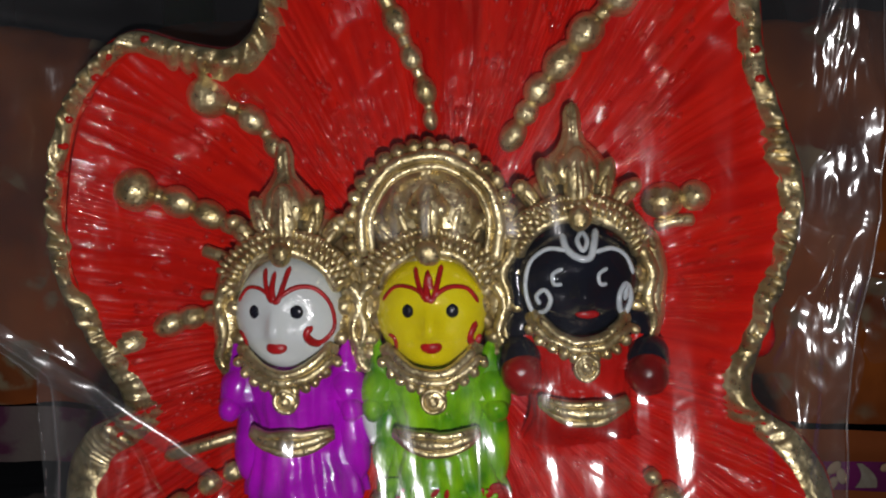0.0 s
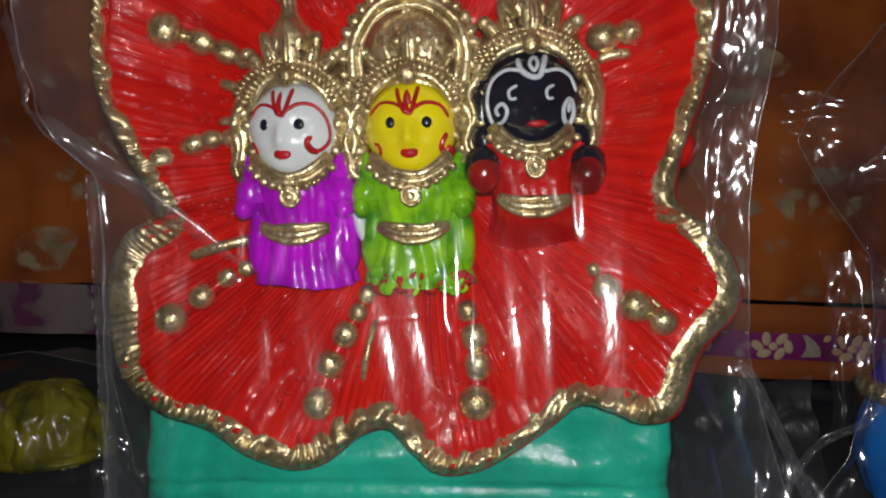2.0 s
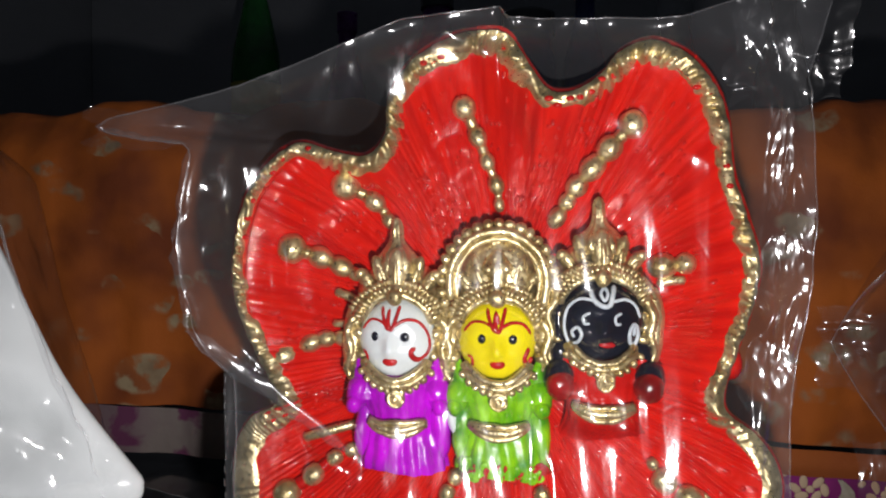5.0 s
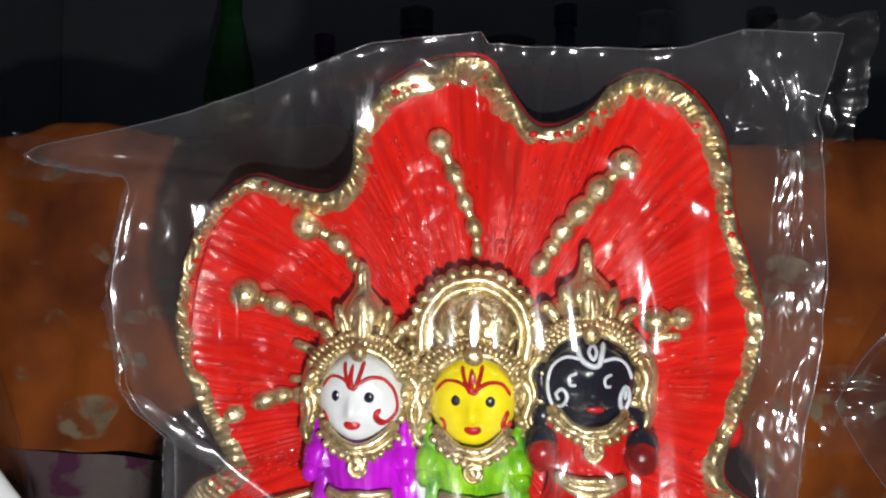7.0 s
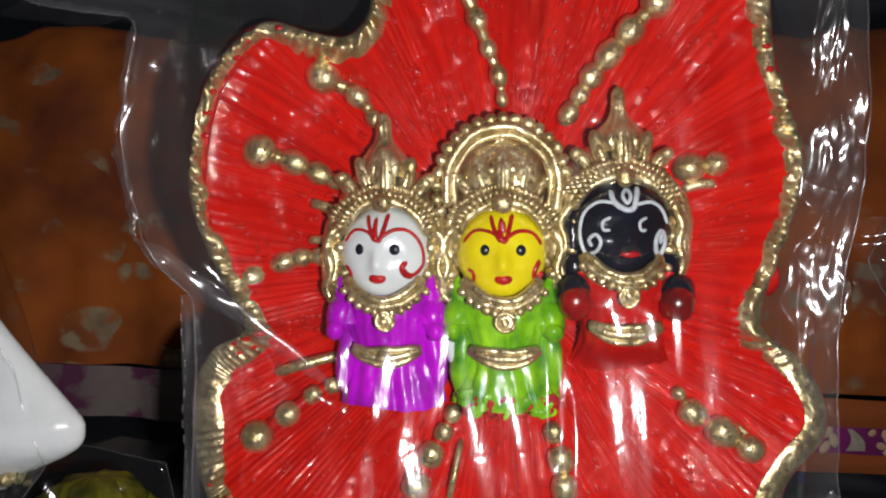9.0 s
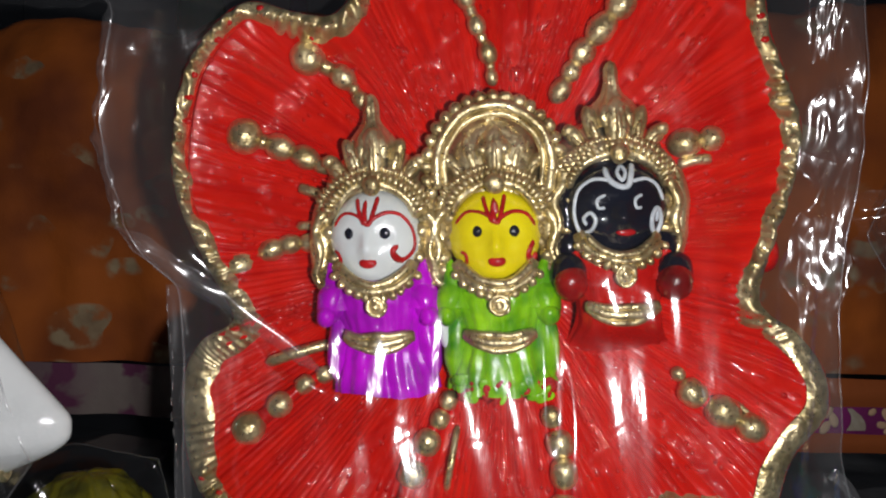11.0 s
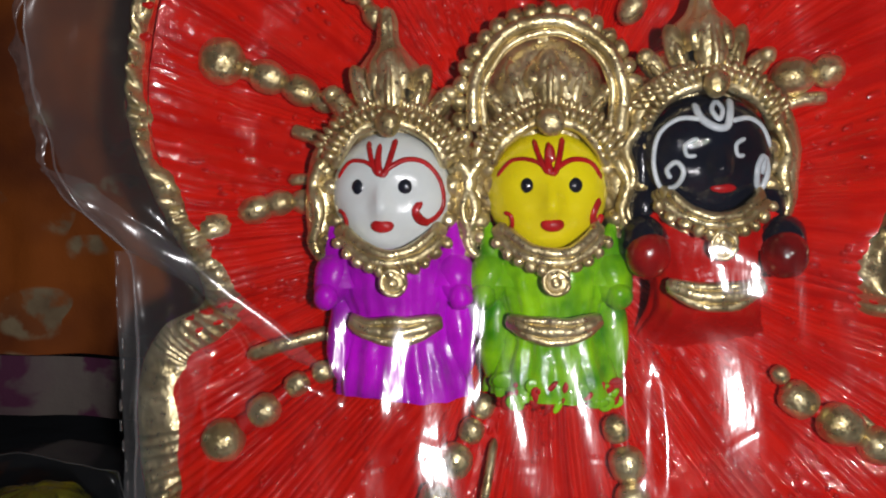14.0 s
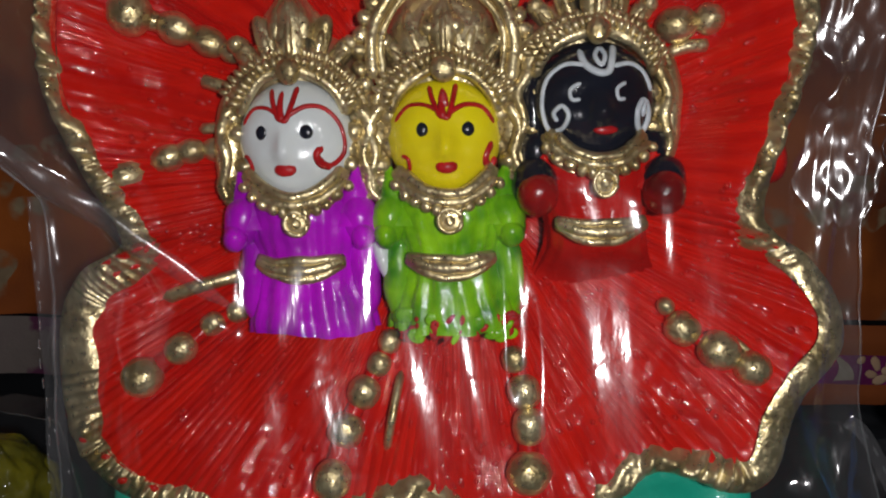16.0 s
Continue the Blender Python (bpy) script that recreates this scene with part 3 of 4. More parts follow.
ARC = [0.0]
for a, b in zip(RIM, RIM[1:] + RIM[:1]):
    ARC.append(ARC[-1] + math.hypot(a[0] - b[0], a[1] - b[1]))


BY_ANGLE = sorted((math.atan2(z - CZ, x - CX), math.hypot(x - CX, z - CZ)) for x, z in RIM)
ANGLES, RADII = np.array([a for a, _ in BY_ANGLE]), np.array([r for _, r in BY_ANGLE])


def reach(x, z):
    """How far out a point of the fan lies, 1 at its edge."""
    return math.hypot(x - CX, z - CZ) / float(np.interp(math.atan2(z - CZ, x - CX), ANGLES, RADII))


def gold_rim(u, v):
    i = int(u * STEPS) % STEPS
    s = ARC[i]
    x0, z0 = RIM[i]
    (xa, za), (xb, zb) = RIM[(i - 21) % STEPS], RIM[(i + 21) % STEPS]
    n = math.hypot(xb - xa, zb - za)
    low = ease((112 - z0) / 20)
    worn = low * ease((x0 - 55) / 20)
    broad = low * ease((-50 - x0) / 20) * ease((z0 - 55) / 15)
    slim = ease((abs(x0) - 58) / 10) * ease((z0 - 108) / 10) * ease((196 - z0) / 12)
    wide = (1 - 0.3 * slim) * (7.2 + 2.6 * fold(s * 0.025, 7.7) + (1.2 + 1.6 * slim) * fold(s * 0.12, 3.1)) * (1 - 0.15 * worn) + 2.0 * broad
    x = x0 - (zb - za) / n * (wide * (1 - v) - 0.3)
    z = z0 + (xb - xa) / n * (wide * (1 - v) - 0.3)
    y = fan_depth(x, z, min(reach(x, z), 1.0))
    beat = abs(math.sin((s + 3.0 * v) * 3.1416 / 4.6 + 4.5 * fold(s * 0.07, 2.2))) ** 1.9
    strong = ease((fold(s * 0.045, 11.0) + 0.42) * 2.0) * (1 - 0.92 * broad) * (1 - 0.85 * worn)
    body = math.sin(math.pi * v) ** 0.6
    rib = math.exp(-((v - 0.55) / 0.38) ** 2) * beat
    dull = max(worn, 0.8 * broad)
    y -= dull * 3.2 * (1 - v)
    return (x, y + 0.9 - 1.6 * body * (1 - 0.6 * dull) - 2.7 * strong * rib * (0.6 + 0.8 * abs(fold(s * 0.17, 4.4))) + 1.0 * (1 - 0.6 * dull) * fold(s * 0.25, v * 3, 5), z)


part("gold_rim", Shape().grid(gold_rim, STEPS, 12, 0, True), GOLD, idol, "ribbed gold edging round the fan")

# little red paint drops left in the hollows of the gold edging
random.seed(4)
for i in range(0, STEPS, 12):
    if fold(ARC[i] * 0.02, 31.0) > 0.05 and random.random() < 0.8 and not (RIM[i][0] > 55 and RIM[i][1] < 112):
        x, y, z = rim_point(i / STEPS, 0.978 - 0.025 * random.random())
        part("paint_drop", Shape().ball((x, y - 0.7, z), (1.0 + random.random() * 0.6, 0.7, 0.9), 0, 8, 5), RED, idol)


# ---- gold bead strings: outermost bead first ----
def string(pts, radii, y_front):
    k = len(pts)
    skirt = pts[0][1] < 90
    cord = Shape().tube([(x, y_front(x, z) + 1, z) for x, z in pts], (radii[0] * 0.55, radii[-1] * 0.62), 0, 8)
    line = part("bead_string", cord, RED if skirt else GOLD, idol, "red painted cord between the beads" if skirt else "gold cord between the beads")
    for i, ((x, z), r) in enumerate(zip(pts, radii)):
        p, q = pts[max(i - 1, 0)], pts[min(i + 1, k - 1)]
        turn = math.degrees(math.atan2(q[1] - p[1], q[0] - p[0]))
        r *= 1.05
        long = r * (1.03 if i == 0 else (1.02 if skirt else 1.22) + 0.16 * random.random())
        flat = 0.72 if skirt and i else 1.0
        bead = Shape().ball((0, 0, 0), (1, 1, 1), 0, 20, 14)
        ca, sa = math.cos(radians(turn)), math.sin(radians(turn))
        wide = r * (0.92 + 0.14 * random.random())
        shaped = []
        for bx, by, bz in bead.v:
            bx = math.copysign(abs(bx) ** flat, bx) * long
            n = 1 + 0.09 * fold(bx * 0.4 + x, by * 2, bz * 2 + z)
            by, bz = by * r * n, bz * wide * n
            shaped.append((x + bx * ca - bz * sa, y_front(x, z) + by, z + bx * sa + bz * ca))
        bead.v = shaped
        part("bead", bead, GOLD, line)


def on_fan(x, z):
    s = math.hypot(x - CX, z - CZ) / 95
    return fan_depth(x, z, min(s, 0.8)) - 3.6


string([(-51.5, 175), (-42.5, 170), (-37.5, 163.5)], [4.6, 3.4, 2.4], on_fan)
string([(-70, 154), (-61, 151), (-54, 148), (-49, 145.5)], [4.6, 3.6, 3.3, 2.2], on_fan)
string([(-73, 118), (-64, 122), (-59, 123.5), (-53, 123.8)], [4.6, 3.2, 2.8, 2.6], on_fan)
string([(-70, 73), (-61.5, 79), (-55, 84), (-49.5, 86.5)], [4.4, 3.4, 2.6, 2.2], on_fan)
string([(-27.5, 50), (-24.5, 60), (-20.5, 68), (-17, 74), (-14.5, 79)], [4.4, 3.7, 3.3, 2.5, 2.4], on_fan)
string([(16.5, 50), (16.8, 60), (16, 67.5), (14, 74.5)], [4.7, 3.8, 3.6, 2.6], on_fan)
string([(67, 72.5), (60, 76.5), (52.5, 81), (49, 86)], [4.0, 4.0, 3.5, 1.8], on_fan)
string([(58.5, 150.5), (51.5, 149.5)], [3.3, 3.7], on_fan)
string([(41, 194.5), (34, 187), (29, 181), (24, 175), (21, 170), (18, 165)], [4.2, 3.6, 3.6, 3.2, 2.5, 3.0], on_fan)
string([(-12.5, 200), (-8.3, 191), (-5, 183), (-2, 175.5), (-1, 169)], [3.9, 2.9, 2.3, 2.7, 1.8], on_fan)


def bar(a, b, r):
    pts = [(a[0], on_fan(*a) + 1, a[1]), ((a[0] + b[0]) / 2, on_fan(*a) + 0.2, (a[1] + b[1]) / 2 + 0.5), (b[0], on_fan(*b) + 1, b[1])]
    part("gold_bar", Shape().tube(pts, r, 0, 8), GOLD, idol)


bar((-56, 139.5), (-46, 135), 1.6)
bar((-57, 128.5), (-44, 128), 1.3)
bar((-66, 90), (-48, 95), 1.6)
bar((50, 143.5), (59, 145), 1.5)
bar((-15.5, 55), (-12, 72), 1.0)
bar((63, 79), (70, 72), 0.9)

# ---- turquoise plinth ----


def plinth_face(u, v):
    """A rounded block, its front swelling and hollowed by hand, with a scored line low down."""
    a = 2 * math.pi * u
    c, d = math.cos(a), math.sin(a)
    x = -6 + 79 * math.copysign(abs(c) ** 0.22, c)
    y = 186 + 33 * math.copysign(abs(d) ** 0.35, d)
    z = 56 * min(v / 0.85, 1.0)
    shrink = 1 - 0.9 * ease((v - 0.85) / 0.15) if v > 0.85 else 1.0
    n = 3.4 * fold(x * 0.045, z * 0.05, 4) + 1.5 * fold(x * 0.12, z * 0.14, 6) + 0.6 * abs(fold(x * 0.3, z * 0.3, 8))
    n -= 1.3 * math.exp(-((z - 21.5 - 1.5 * fold(x * 0.03, 2)) / 1.0) ** 2)
    n -= 3.0 * math.exp(-((x + 8) / 6) ** 2) * ease((z - 14) / 18)
    back = 9 + 11 * ease((z - 27) / 22) if d < 0 else 0
    return (-6 + (x + 6) * shrink + n * 0.4 * c, 186 + (y - 186) * shrink + n * d - back * d, z)


part("plinth", Shape().grid(plinth_face, 200, 60, 0, True), TURQUOISE, idol, "turquoise painted plaster plinth")

# flat black smudges on the plinth front, following the fan's lower edge
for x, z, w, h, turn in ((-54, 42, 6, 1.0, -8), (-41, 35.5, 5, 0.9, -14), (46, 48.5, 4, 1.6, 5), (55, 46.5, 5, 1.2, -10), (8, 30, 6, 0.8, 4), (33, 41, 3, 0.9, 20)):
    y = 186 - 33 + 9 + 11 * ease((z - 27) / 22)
    part("dark_smudge", Shape().ball((x, y, z), (w, 1.0, h), 0, 12, 8, turn), BLACK, idol, "dark smudge on the plinth at the fan's lower edge")

# ---- the three dolls, each one cast piece ----
def doll(cx, cz, dress, skin, mark, eye, arms, seed, halo, eyes_style, gaze):
    """A small cast doll: face centre (cx, cz)."""
    s = Shape()
    G, D, K, M, E, A, L = 0, 1, 2, 3, 4, 5, 6
    dz = cz - 126
    ph = seed * 1.7

    # dress: bodice, waist and pleated skirt
    def body(u, v):
        a = 2 * math.pi * u
        z = 82 + 33 * v
        half = 14.8 - 3.6 * ease(v / 0.42) + 2.2 * ease((v - 0.45) / 0.35) - 5 * ease((v - 0.85) / 0.15)
        pleat = 0.6 * (0.5 + abs(fold(a * 2, 1, seed)) * 2) * math.sin(a * 15 + ph + 2 * fold(a, v * 2, seed)) * (1 - ease((v - 0.3) / 0.25)) + 0.25 * math.sin(a * 22 + ph) * ease((v - 0.45) / 0.1) * (1 - ease((v - 0.7) / 0.2))
        deep = 9.5 - 2.0 * ease(v / 0.42) + 1.2 * ease((v - 0.45) / 0.35) - 2.5 * ease((v - 0.85) / 0.15)
        if eyes_style == "moon":
            deep, pleat = deep - 8.0 * (1 - ease(v / 0.36)), pleat * 0.5
        sink = 8.0 * (1 - ease(v / 0.5)) if eyes_style == "moon" else 0.0
        return (cx + 2.2 * (1 - v) + (half + pleat) * math.cos(a), 161 + sink + (deep + pleat) * math.sin(a), z + dz + 0.6 * math.sin(a * 3 + ph) * (1 - v))
    s.grid(body, 96, 26, D, True)
    s.grid(lambda u, v: (cx + 2.2 + 13.4 * v * math.cos(6.2832 * u), (169.0 + 1.4 * v * math.sin(6.2832 * u)) if eyes_style == "moon" else 161 + 9.3 * v * math.sin(6.2832 * u), 82.4 + dz), 40, 4, D, True)
    # sleeves and forearms
    for side in (-1, 1):
        s.ball((cx + 0.5 + side * 13.0, 157.8, 107.0 + dz), (4.3, 4.8, 6.4), A, 22, 14, side * 12)
        s.grid(lambda u, v, side=side: (cx + 0.5 + side * (11.2 + 1.6 * v) + 5.2 * (1 - v) ** 0.8 * math.cos(6.2832 * u), 157.2 + 3.8 * (1 - v) ** 0.8 * math.sin(6.2832 * u), 105.5 + dz + 14.0 * v), 18, 12, D, True)
        if eyes_style != "moon":
            s.ball((cx + 1.5 + side * 12.4, 160.0, 95 + dz), (3.6, 4.2, 10.5), D, 20, 16, side * 5)
        s.ball((cx + 0.5 + side * 13.9, 154.6, 103.5 + dz), (2.7, 3.0, 3.0), A, 16, 10)
    if eyes_style == "moon":
        for side in (-1, 1):
            s.ball((cx + 1 + side * 14.0, 156.5, 106.8 + dz), (5.3, 5.2, 6.4), E + 3, 18, 12)
            s.ball((cx + 1 + side * 13.6, 153.4, 104.8 + dz), (4.7, 4.4, 4.9), A, 18, 12)
            s.ball((cx + side * 12.5, 159, 114 + dz), (4.5, 4, 6), E + 3, 14, 10)
        s.ball((cx - 13.0, 160, cz - 3), (3.0, 4.5, 12.5), E + 3, 14, 12)
    # belt: three gold cords that sag in the middle
    for k, (rz, rr) in enumerate(((99.0, 1.0), (96.9, 1.4), (94.9, 1.0))):
        s.tube([(cx + 1 + 9.6 * q, 160.4 - 10.0 * math.sqrt(1 - (0.72 * q) ** 2), 97.6 + dz + (rz - 97.6) * (1 - 0.75 * q * q) + 1.6 * q * q - 0.3) for q in (-1, -0.6, -0.2, 0.2, 0.6, 1)], rr, G, 8)
    # collar, necklaces and pendant
    for rz, rw, rr in ((112.3, 9.5, 1.2), (110.6, 10.8, 1.1)):
        s.tube([(cx + 0.4 + rw * q, 158.5 - 8.9 * math.sqrt(1 - (0.8 * q) ** 2), rz + dz + 5.2 * q * q) for q in (-1, -0.6, -0.2, 0.2, 0.6, 1)], rr, G, 8)
    for q in range(-5, 6):
        t = q / 5
        s.ball((cx + 0.5 + 11.2 * t, 158.0 - 8.6 * math.sqrt(1 - (0.8 * t) ** 2), 108.9 + dz + 5.6 * t * t), (1.25, 1.1, 1.25), G, 10, 7)
    s.ball((cx + 1, 149.6, 106.9 + dz), (2.9, 1.3, 2.9), G, 18, 10)
    s.tube([(cx + 1 + 2.5 * math.cos(t * 0.6283), 148.6, 106.9 + dz + 2.5 * math.sin(t * 0.6283)) for t in range(11)], 0.55, G, 6, 1.0, 2)
    s.ball((cx + 1, 148.4, 106.9 + dz), (1.2, 0.7, 1.2), G, 12, 8)

    lumps = [(0, len(s.v))]
    # head
    HX, HZ, fz = (1.26 if eyes_style == "moon" else 1.13), 1.24, cz - 1.6
    def relief(x, z):
        """Nose, brow, eye hollows, cheeks, lips and chin of the cast face."""
        x -= gaze
        nose = 2.3 * math.exp(-(x / (1.25 + 0.12 * max(-z, 0))) ** 2 - ((z + 1.4) / 2.5) ** 2) + 0.7 * math.exp(-(x / 2.0) ** 2 - ((z + 2.7) / 1.0) ** 2)
        eyes = 0.8 * (math.exp(-((x + 4.1) / 2.2) ** 2 - ((z - 1.0) / 1.7) ** 2) + math.exp(-((x - 4.1) / 2.2) ** 2 - ((z - 1.0) / 1.7) ** 2))
        cheek = 0.5 * (math.exp(-((x + 5.2) / 2.6) ** 2 - ((z + 3.2) / 2.4) ** 2) + math.exp(-((x - 5.2) / 2.6) ** 2 - ((z + 3.2) / 2.4) ** 2))
        return eyes - nose - cheek - 0.5 * math.exp(-(x / 3) ** 2 - ((z + 7.8) / 1.5) ** 2) + 0.4 * math.exp(-(x / 2.6) ** 2 - ((z + 6.5) / 0.7) ** 2)

    def head(u, v):
        a, b = 2 * math.pi * u, math.pi * (v - 0.5)
        jaw = 1 - 0.10 * ease(-math.sin(b) * 1.2)
        x, y, z = 11.2 * math.cos(b) * math.cos(a) * jaw, 8.6 * math.cos(b) * math.sin(a), 10.9 * math.sin(b)
        if y < 0:
            y += relief(x, z)
        return (cx + x * HX, 159 + y, fz + z * HZ)
    s.grid(head, 64, 40, K, True)

    def skin_y(x, z, out=0.12):
        t = 1 - (x / 11.2) ** 2 - (z / 10.9) ** 2
        y = 159 - 8.6 * math.sqrt(max(t, 0.02)) - out
        return y + relief(x, z)

    def stroke(pts, r, mat=M):
        line = smooth_line([(x + gaze * max(1 - abs(x) / 10, 0), z) for x, z in pts], 4)
        r = r * 1.35 if isinstance(r, float) else (r[0] * 1.35, r[1] * 1.35)
        s.tube([(cx + x * HX, skin_y(x, z), fz + z * HZ) for x, z in line], r, mat, 6, 0.45, 1)

    def spot(x, z, rx, rz, mat, deep=0.35):
        x += gaze
        s.ball((cx + x * HX, skin_y(x, z, 0.0), fz + z * HZ), (rx * 1.2, deep, rz * 1.15), mat, 14, 8)

    # painted marks
    if eyes_style == "dark":
        for ex in (-4.2, 4.0):
            spot(ex, 1.3, 1.2 if ex < 0 else 1.4, 1.45, E, 0.6)
        spot(0.1, -5.0, 2.0, 1.3, L, 0.8)
        stroke([(-2.9, 8.9), (-2.3, 6.4), (-1.0, 3.6), (0.2, 3.5)], 0.42)
        stroke([(2.2, 9.2), (1.6, 6.6), (0.6, 3.4), (-0.3, 3.4)], 0.46)
        stroke([(-0.4, 8.4), (-0.7, 5.5), (-0.4, 3.2)], (0.35, 0.75))
        if halo:
            spot(-0.3, 5.6, 0.95, 2.6, M, 0.3)
        stroke([(-0.6, 3.8), (-3.4, 5.4), (-6.8, 5.4), (-9.3, 2.9)], 0.34)
        stroke([(0.5, 3.8), (3.6, 5.6), (6.8, 5.2), (9.2, 2.2), (9.6, -2.0), (7.4, -4.4), (5.6, -2.8), (6.4, -1.2)] if not halo else [(0.5, 3.8), (3.6, 5.4), (7.2, 5.0), (9.4, 2.4)], 0.42)
        stroke([(8.9, -0.8), (7.6, -3.6), (8.6, -5.2), (9.6, -3.4)] if halo else [(6.2, -1.4), (5.3, -2.6), (6.0, -4.2), (7.6, -4.6)], 0.6)
        stroke([(-9.4, -2.4), (-8.2, -3.0), (-7.6, -4.6), (-8.2, -6.2), (-9.0, -5.0)] if not halo else [(-8.2, -3.0), (-7.0, -3.6), (-6.8, -5.4), (-7.8, -6.6)], 0.32)
    else:
        for ex in (-4.0, 3.6):
            stroke([(ex + 0.7, 2.9), (ex - 0.9, 1.9), (ex - 0.7, 0.2), (ex + 0.6, 0.2)], 0.36)
        spot(0.6, -5.0, 2.2, 0.85, L, 0.6)
        stroke([(-3.2, 8.8), (-2.6, 6.2), (-0.6, 4.6), (1.2, 4.8), (2.0, 7.0), (2.6, 9.6)], 0.62)
        stroke([(0.0, 9.2), (-0.9, 7.6), (0.0, 5.9), (0.8, 7.6), (0.0, 9.2)], 0.42)
        stroke([(-2.4, 5.9), (-5.6, 6.2), (-8.4, 3.8), (-9.2, -0.6), (-8.2, -4.6), (-6.2, -4.6), (-5.3, -2.4), (-6.3, -0.8), (-7.5, -2.0), (-6.9, -3.4)], 0.42)
        stroke([(2.0, 5.6), (5.2, 6.2), (7.8, 4.8), (9.2, 1.6)], 0.42)
        stroke([(7.7, 0.4), (6.4, -1.8), (6.6, -4.4), (7.9, -5.0), (8.7, -2.6), (7.9, 0.0), (7.5, -2.8)], 0.5)

    crown_from = len(s.v)
    # crown: beaded bands over the brow, a domed cap and a pointed knob
    for rad, r, zc in ((12.3, 1.3, 0.8), (14.0, 1.5, 1.4), (16.0, 1.0, 1.2)):
        s.tube([(cx + rad * (1.1 if eyes_style == "moon" else 1.0) * math.cos(radians(t)), 156.5 - 3.2 * math.sin(radians(t)) + (rad - 11) * 0.5, cz + zc + rad * math.sin(radians(t))) for t in range(15, 166, 15)], r, G, 8, 1.0, 3)
    for t in range(20, 161, 7):
        s.ball((cx + 13.3 * math.cos(radians(t)), 152.9 + 1.0 * abs(math.cos(radians(t))), cz + 1.8 + 13.3 * math.sin(radians(t))), (0.85, 1.2, 1.5 + 0.3 * fold(t, seed)), G, 10, 7, t - 90 + 12)
    for t in range(26, 155, 6):
        s.ball((cx + 16.2 * math.cos(radians(t)), 154.8, cz + 1.4 + 15.8 * math.sin(radians(t))), (0.75, 1.1, 1.3), G, 8, 6, t - 90 + 12)
    # broad smooth collar from ear to ear under the chin
    for q in range(3):
        s.tube([(cx + (10.6 + 0.7 * q) * math.cos(radians(t)), 155.5 + 0.8 * q - 3.6 * abs(math.sin(radians(t))), cz - 3.0 + (12.6 + 1.3 * q) * math.sin(radians(t))) for t in range(200, 341, 20)], 1.15 - 0.15 * q, G, 8, 1.0, 4)
    s.ball((cx, 151.6, cz + 12.6), (2.7, 2.2, 2.7), G, 14, 10)
    s.ball((cx, 167, cz + 11.5), (15.0, 10.0, 12.5), G, 40, 24)
    if halo:
        s.ball((cx, 163, cz + 17), (13.5, 7.5, 17), G, 36, 20)

    def knob(u, v):
        a = 2 * math.pi * u
        prof = 5.6 * (1 - v) ** 0.8 * (1 + 0.35 * math.sin(v * 7.5)) + 0.5
        lobes = 1 + 0.14 * math.cos(6 * a)
        return (cx - 1.0 * v, 160, cz + 20 + 18 * v) if v > 0.999 else (cx - 1.0 * v + prof * lobes * math.cos(a), 160 + prof * 0.9 * lobes * math.sin(a), cz + 20 + (18 if not halo else 14) * v)
    s.grid(knob, 36, 24, G, True)
    s.ball((cx, 155.6, cz + 21.0), (3.4, 2.6, 7.2), G, 16, 12)
    s.tube([(cx, 153.2, cz + 16), (cx, 152.9, cz + 21), (cx, 155, cz + 27)], 0.8, G, 8)
    for side in (-1, 1):
        for lx, lz, lr, tilt in ((6.0, 20.5, 5.6, 18), (10.4, 17.3, 4.6, 36)):
            s.ball((cx + side * lx, 157.5 + 0.15 * lx, cz + lz), (2.3, 2.0, lr), G, 12, 10, -side * tilt)
            s.ball((cx + side * lx * 0.96, 156.0 + 0.15 * lx, cz + lz - 1.5), (1.1, 1.1, lr * 0.6), G, 8, 8, -side * tilt)
        s.ball((cx + side * 12.5, 158.5, cz + 19.5), (1.9, 1.7, 1.9), G, 10, 7)
        # ears, ear-rings and hanging curls
        for q in range(6):
            s.ball((cx + side * (12.6 + 1.6 * math.sin(q * 1.3 + ph)), 158.5 - 0.6 * (q % 2), cz + 4 - q * 3.6), (2.3 - 0.12 * q, 2.2, 2.3), G, 12, 8, 20 * q)
        s.tube([(cx + side * 13.5, 157, cz + 6), (cx + side * 16.5, 157.5, cz + 1), (cx + side * 15.0, 156.5, cz - 5), (cx + side * 16.8, 157.5, cz - 11), (cx + side * 14.5, 157.5, cz - 15)], (1.7, 1.0), G, 8)
        s.ball((cx + side * (16.8 if eyes_style == "moon" else 15.3), 160.5, cz - 3), (3.6, 3.3, 12.5), G, 16, 12)
    if halo:
        for rad, r in ((15.6, 1.5), (13.5, 0.9)):
            s.tube([(cx + rad * math.cos(radians(t)), 157.0, cz + 17 + rad * 1.08 * math.sin(radians(t))) for t in range(-25, 206, 15)], r, G, 8, 1.0, 3)
        for t in range(-20, 201, 11):
            s.ball((cx + 18.2 * math.cos(radians(t)), 158.5, cz + 17 + 19.2 * math.sin(radians(t))), (1.9, 1.7, 1.9), G, 12, 8)
    # uneven hand-cast surface, but for the face
    for i in list(range(*lumps[0])) + list(range(crown_from, len(s.v))):
        x, y, z = s.v[i]
        n = 0.5 * fold(x * 0.22, z * 0.22, seed + y * 0.1) + 0.35 * fold(x * 0.6, z * 0.6, seed + 4)
        s.v[i] = (x + 0.5 * fold(x * 0.2, z * 0.2, seed + 9), y + n, z + 0.5 * fold(x * 0.2, z * 0.2, seed + 13))
    return part("doll", s, [GOLD, dress, skin, mark, eye, arms, MARK_RED, BLACK], idol,
                "small cast doll with a %s dress, gold crown and painted face" % seed_name[seed])


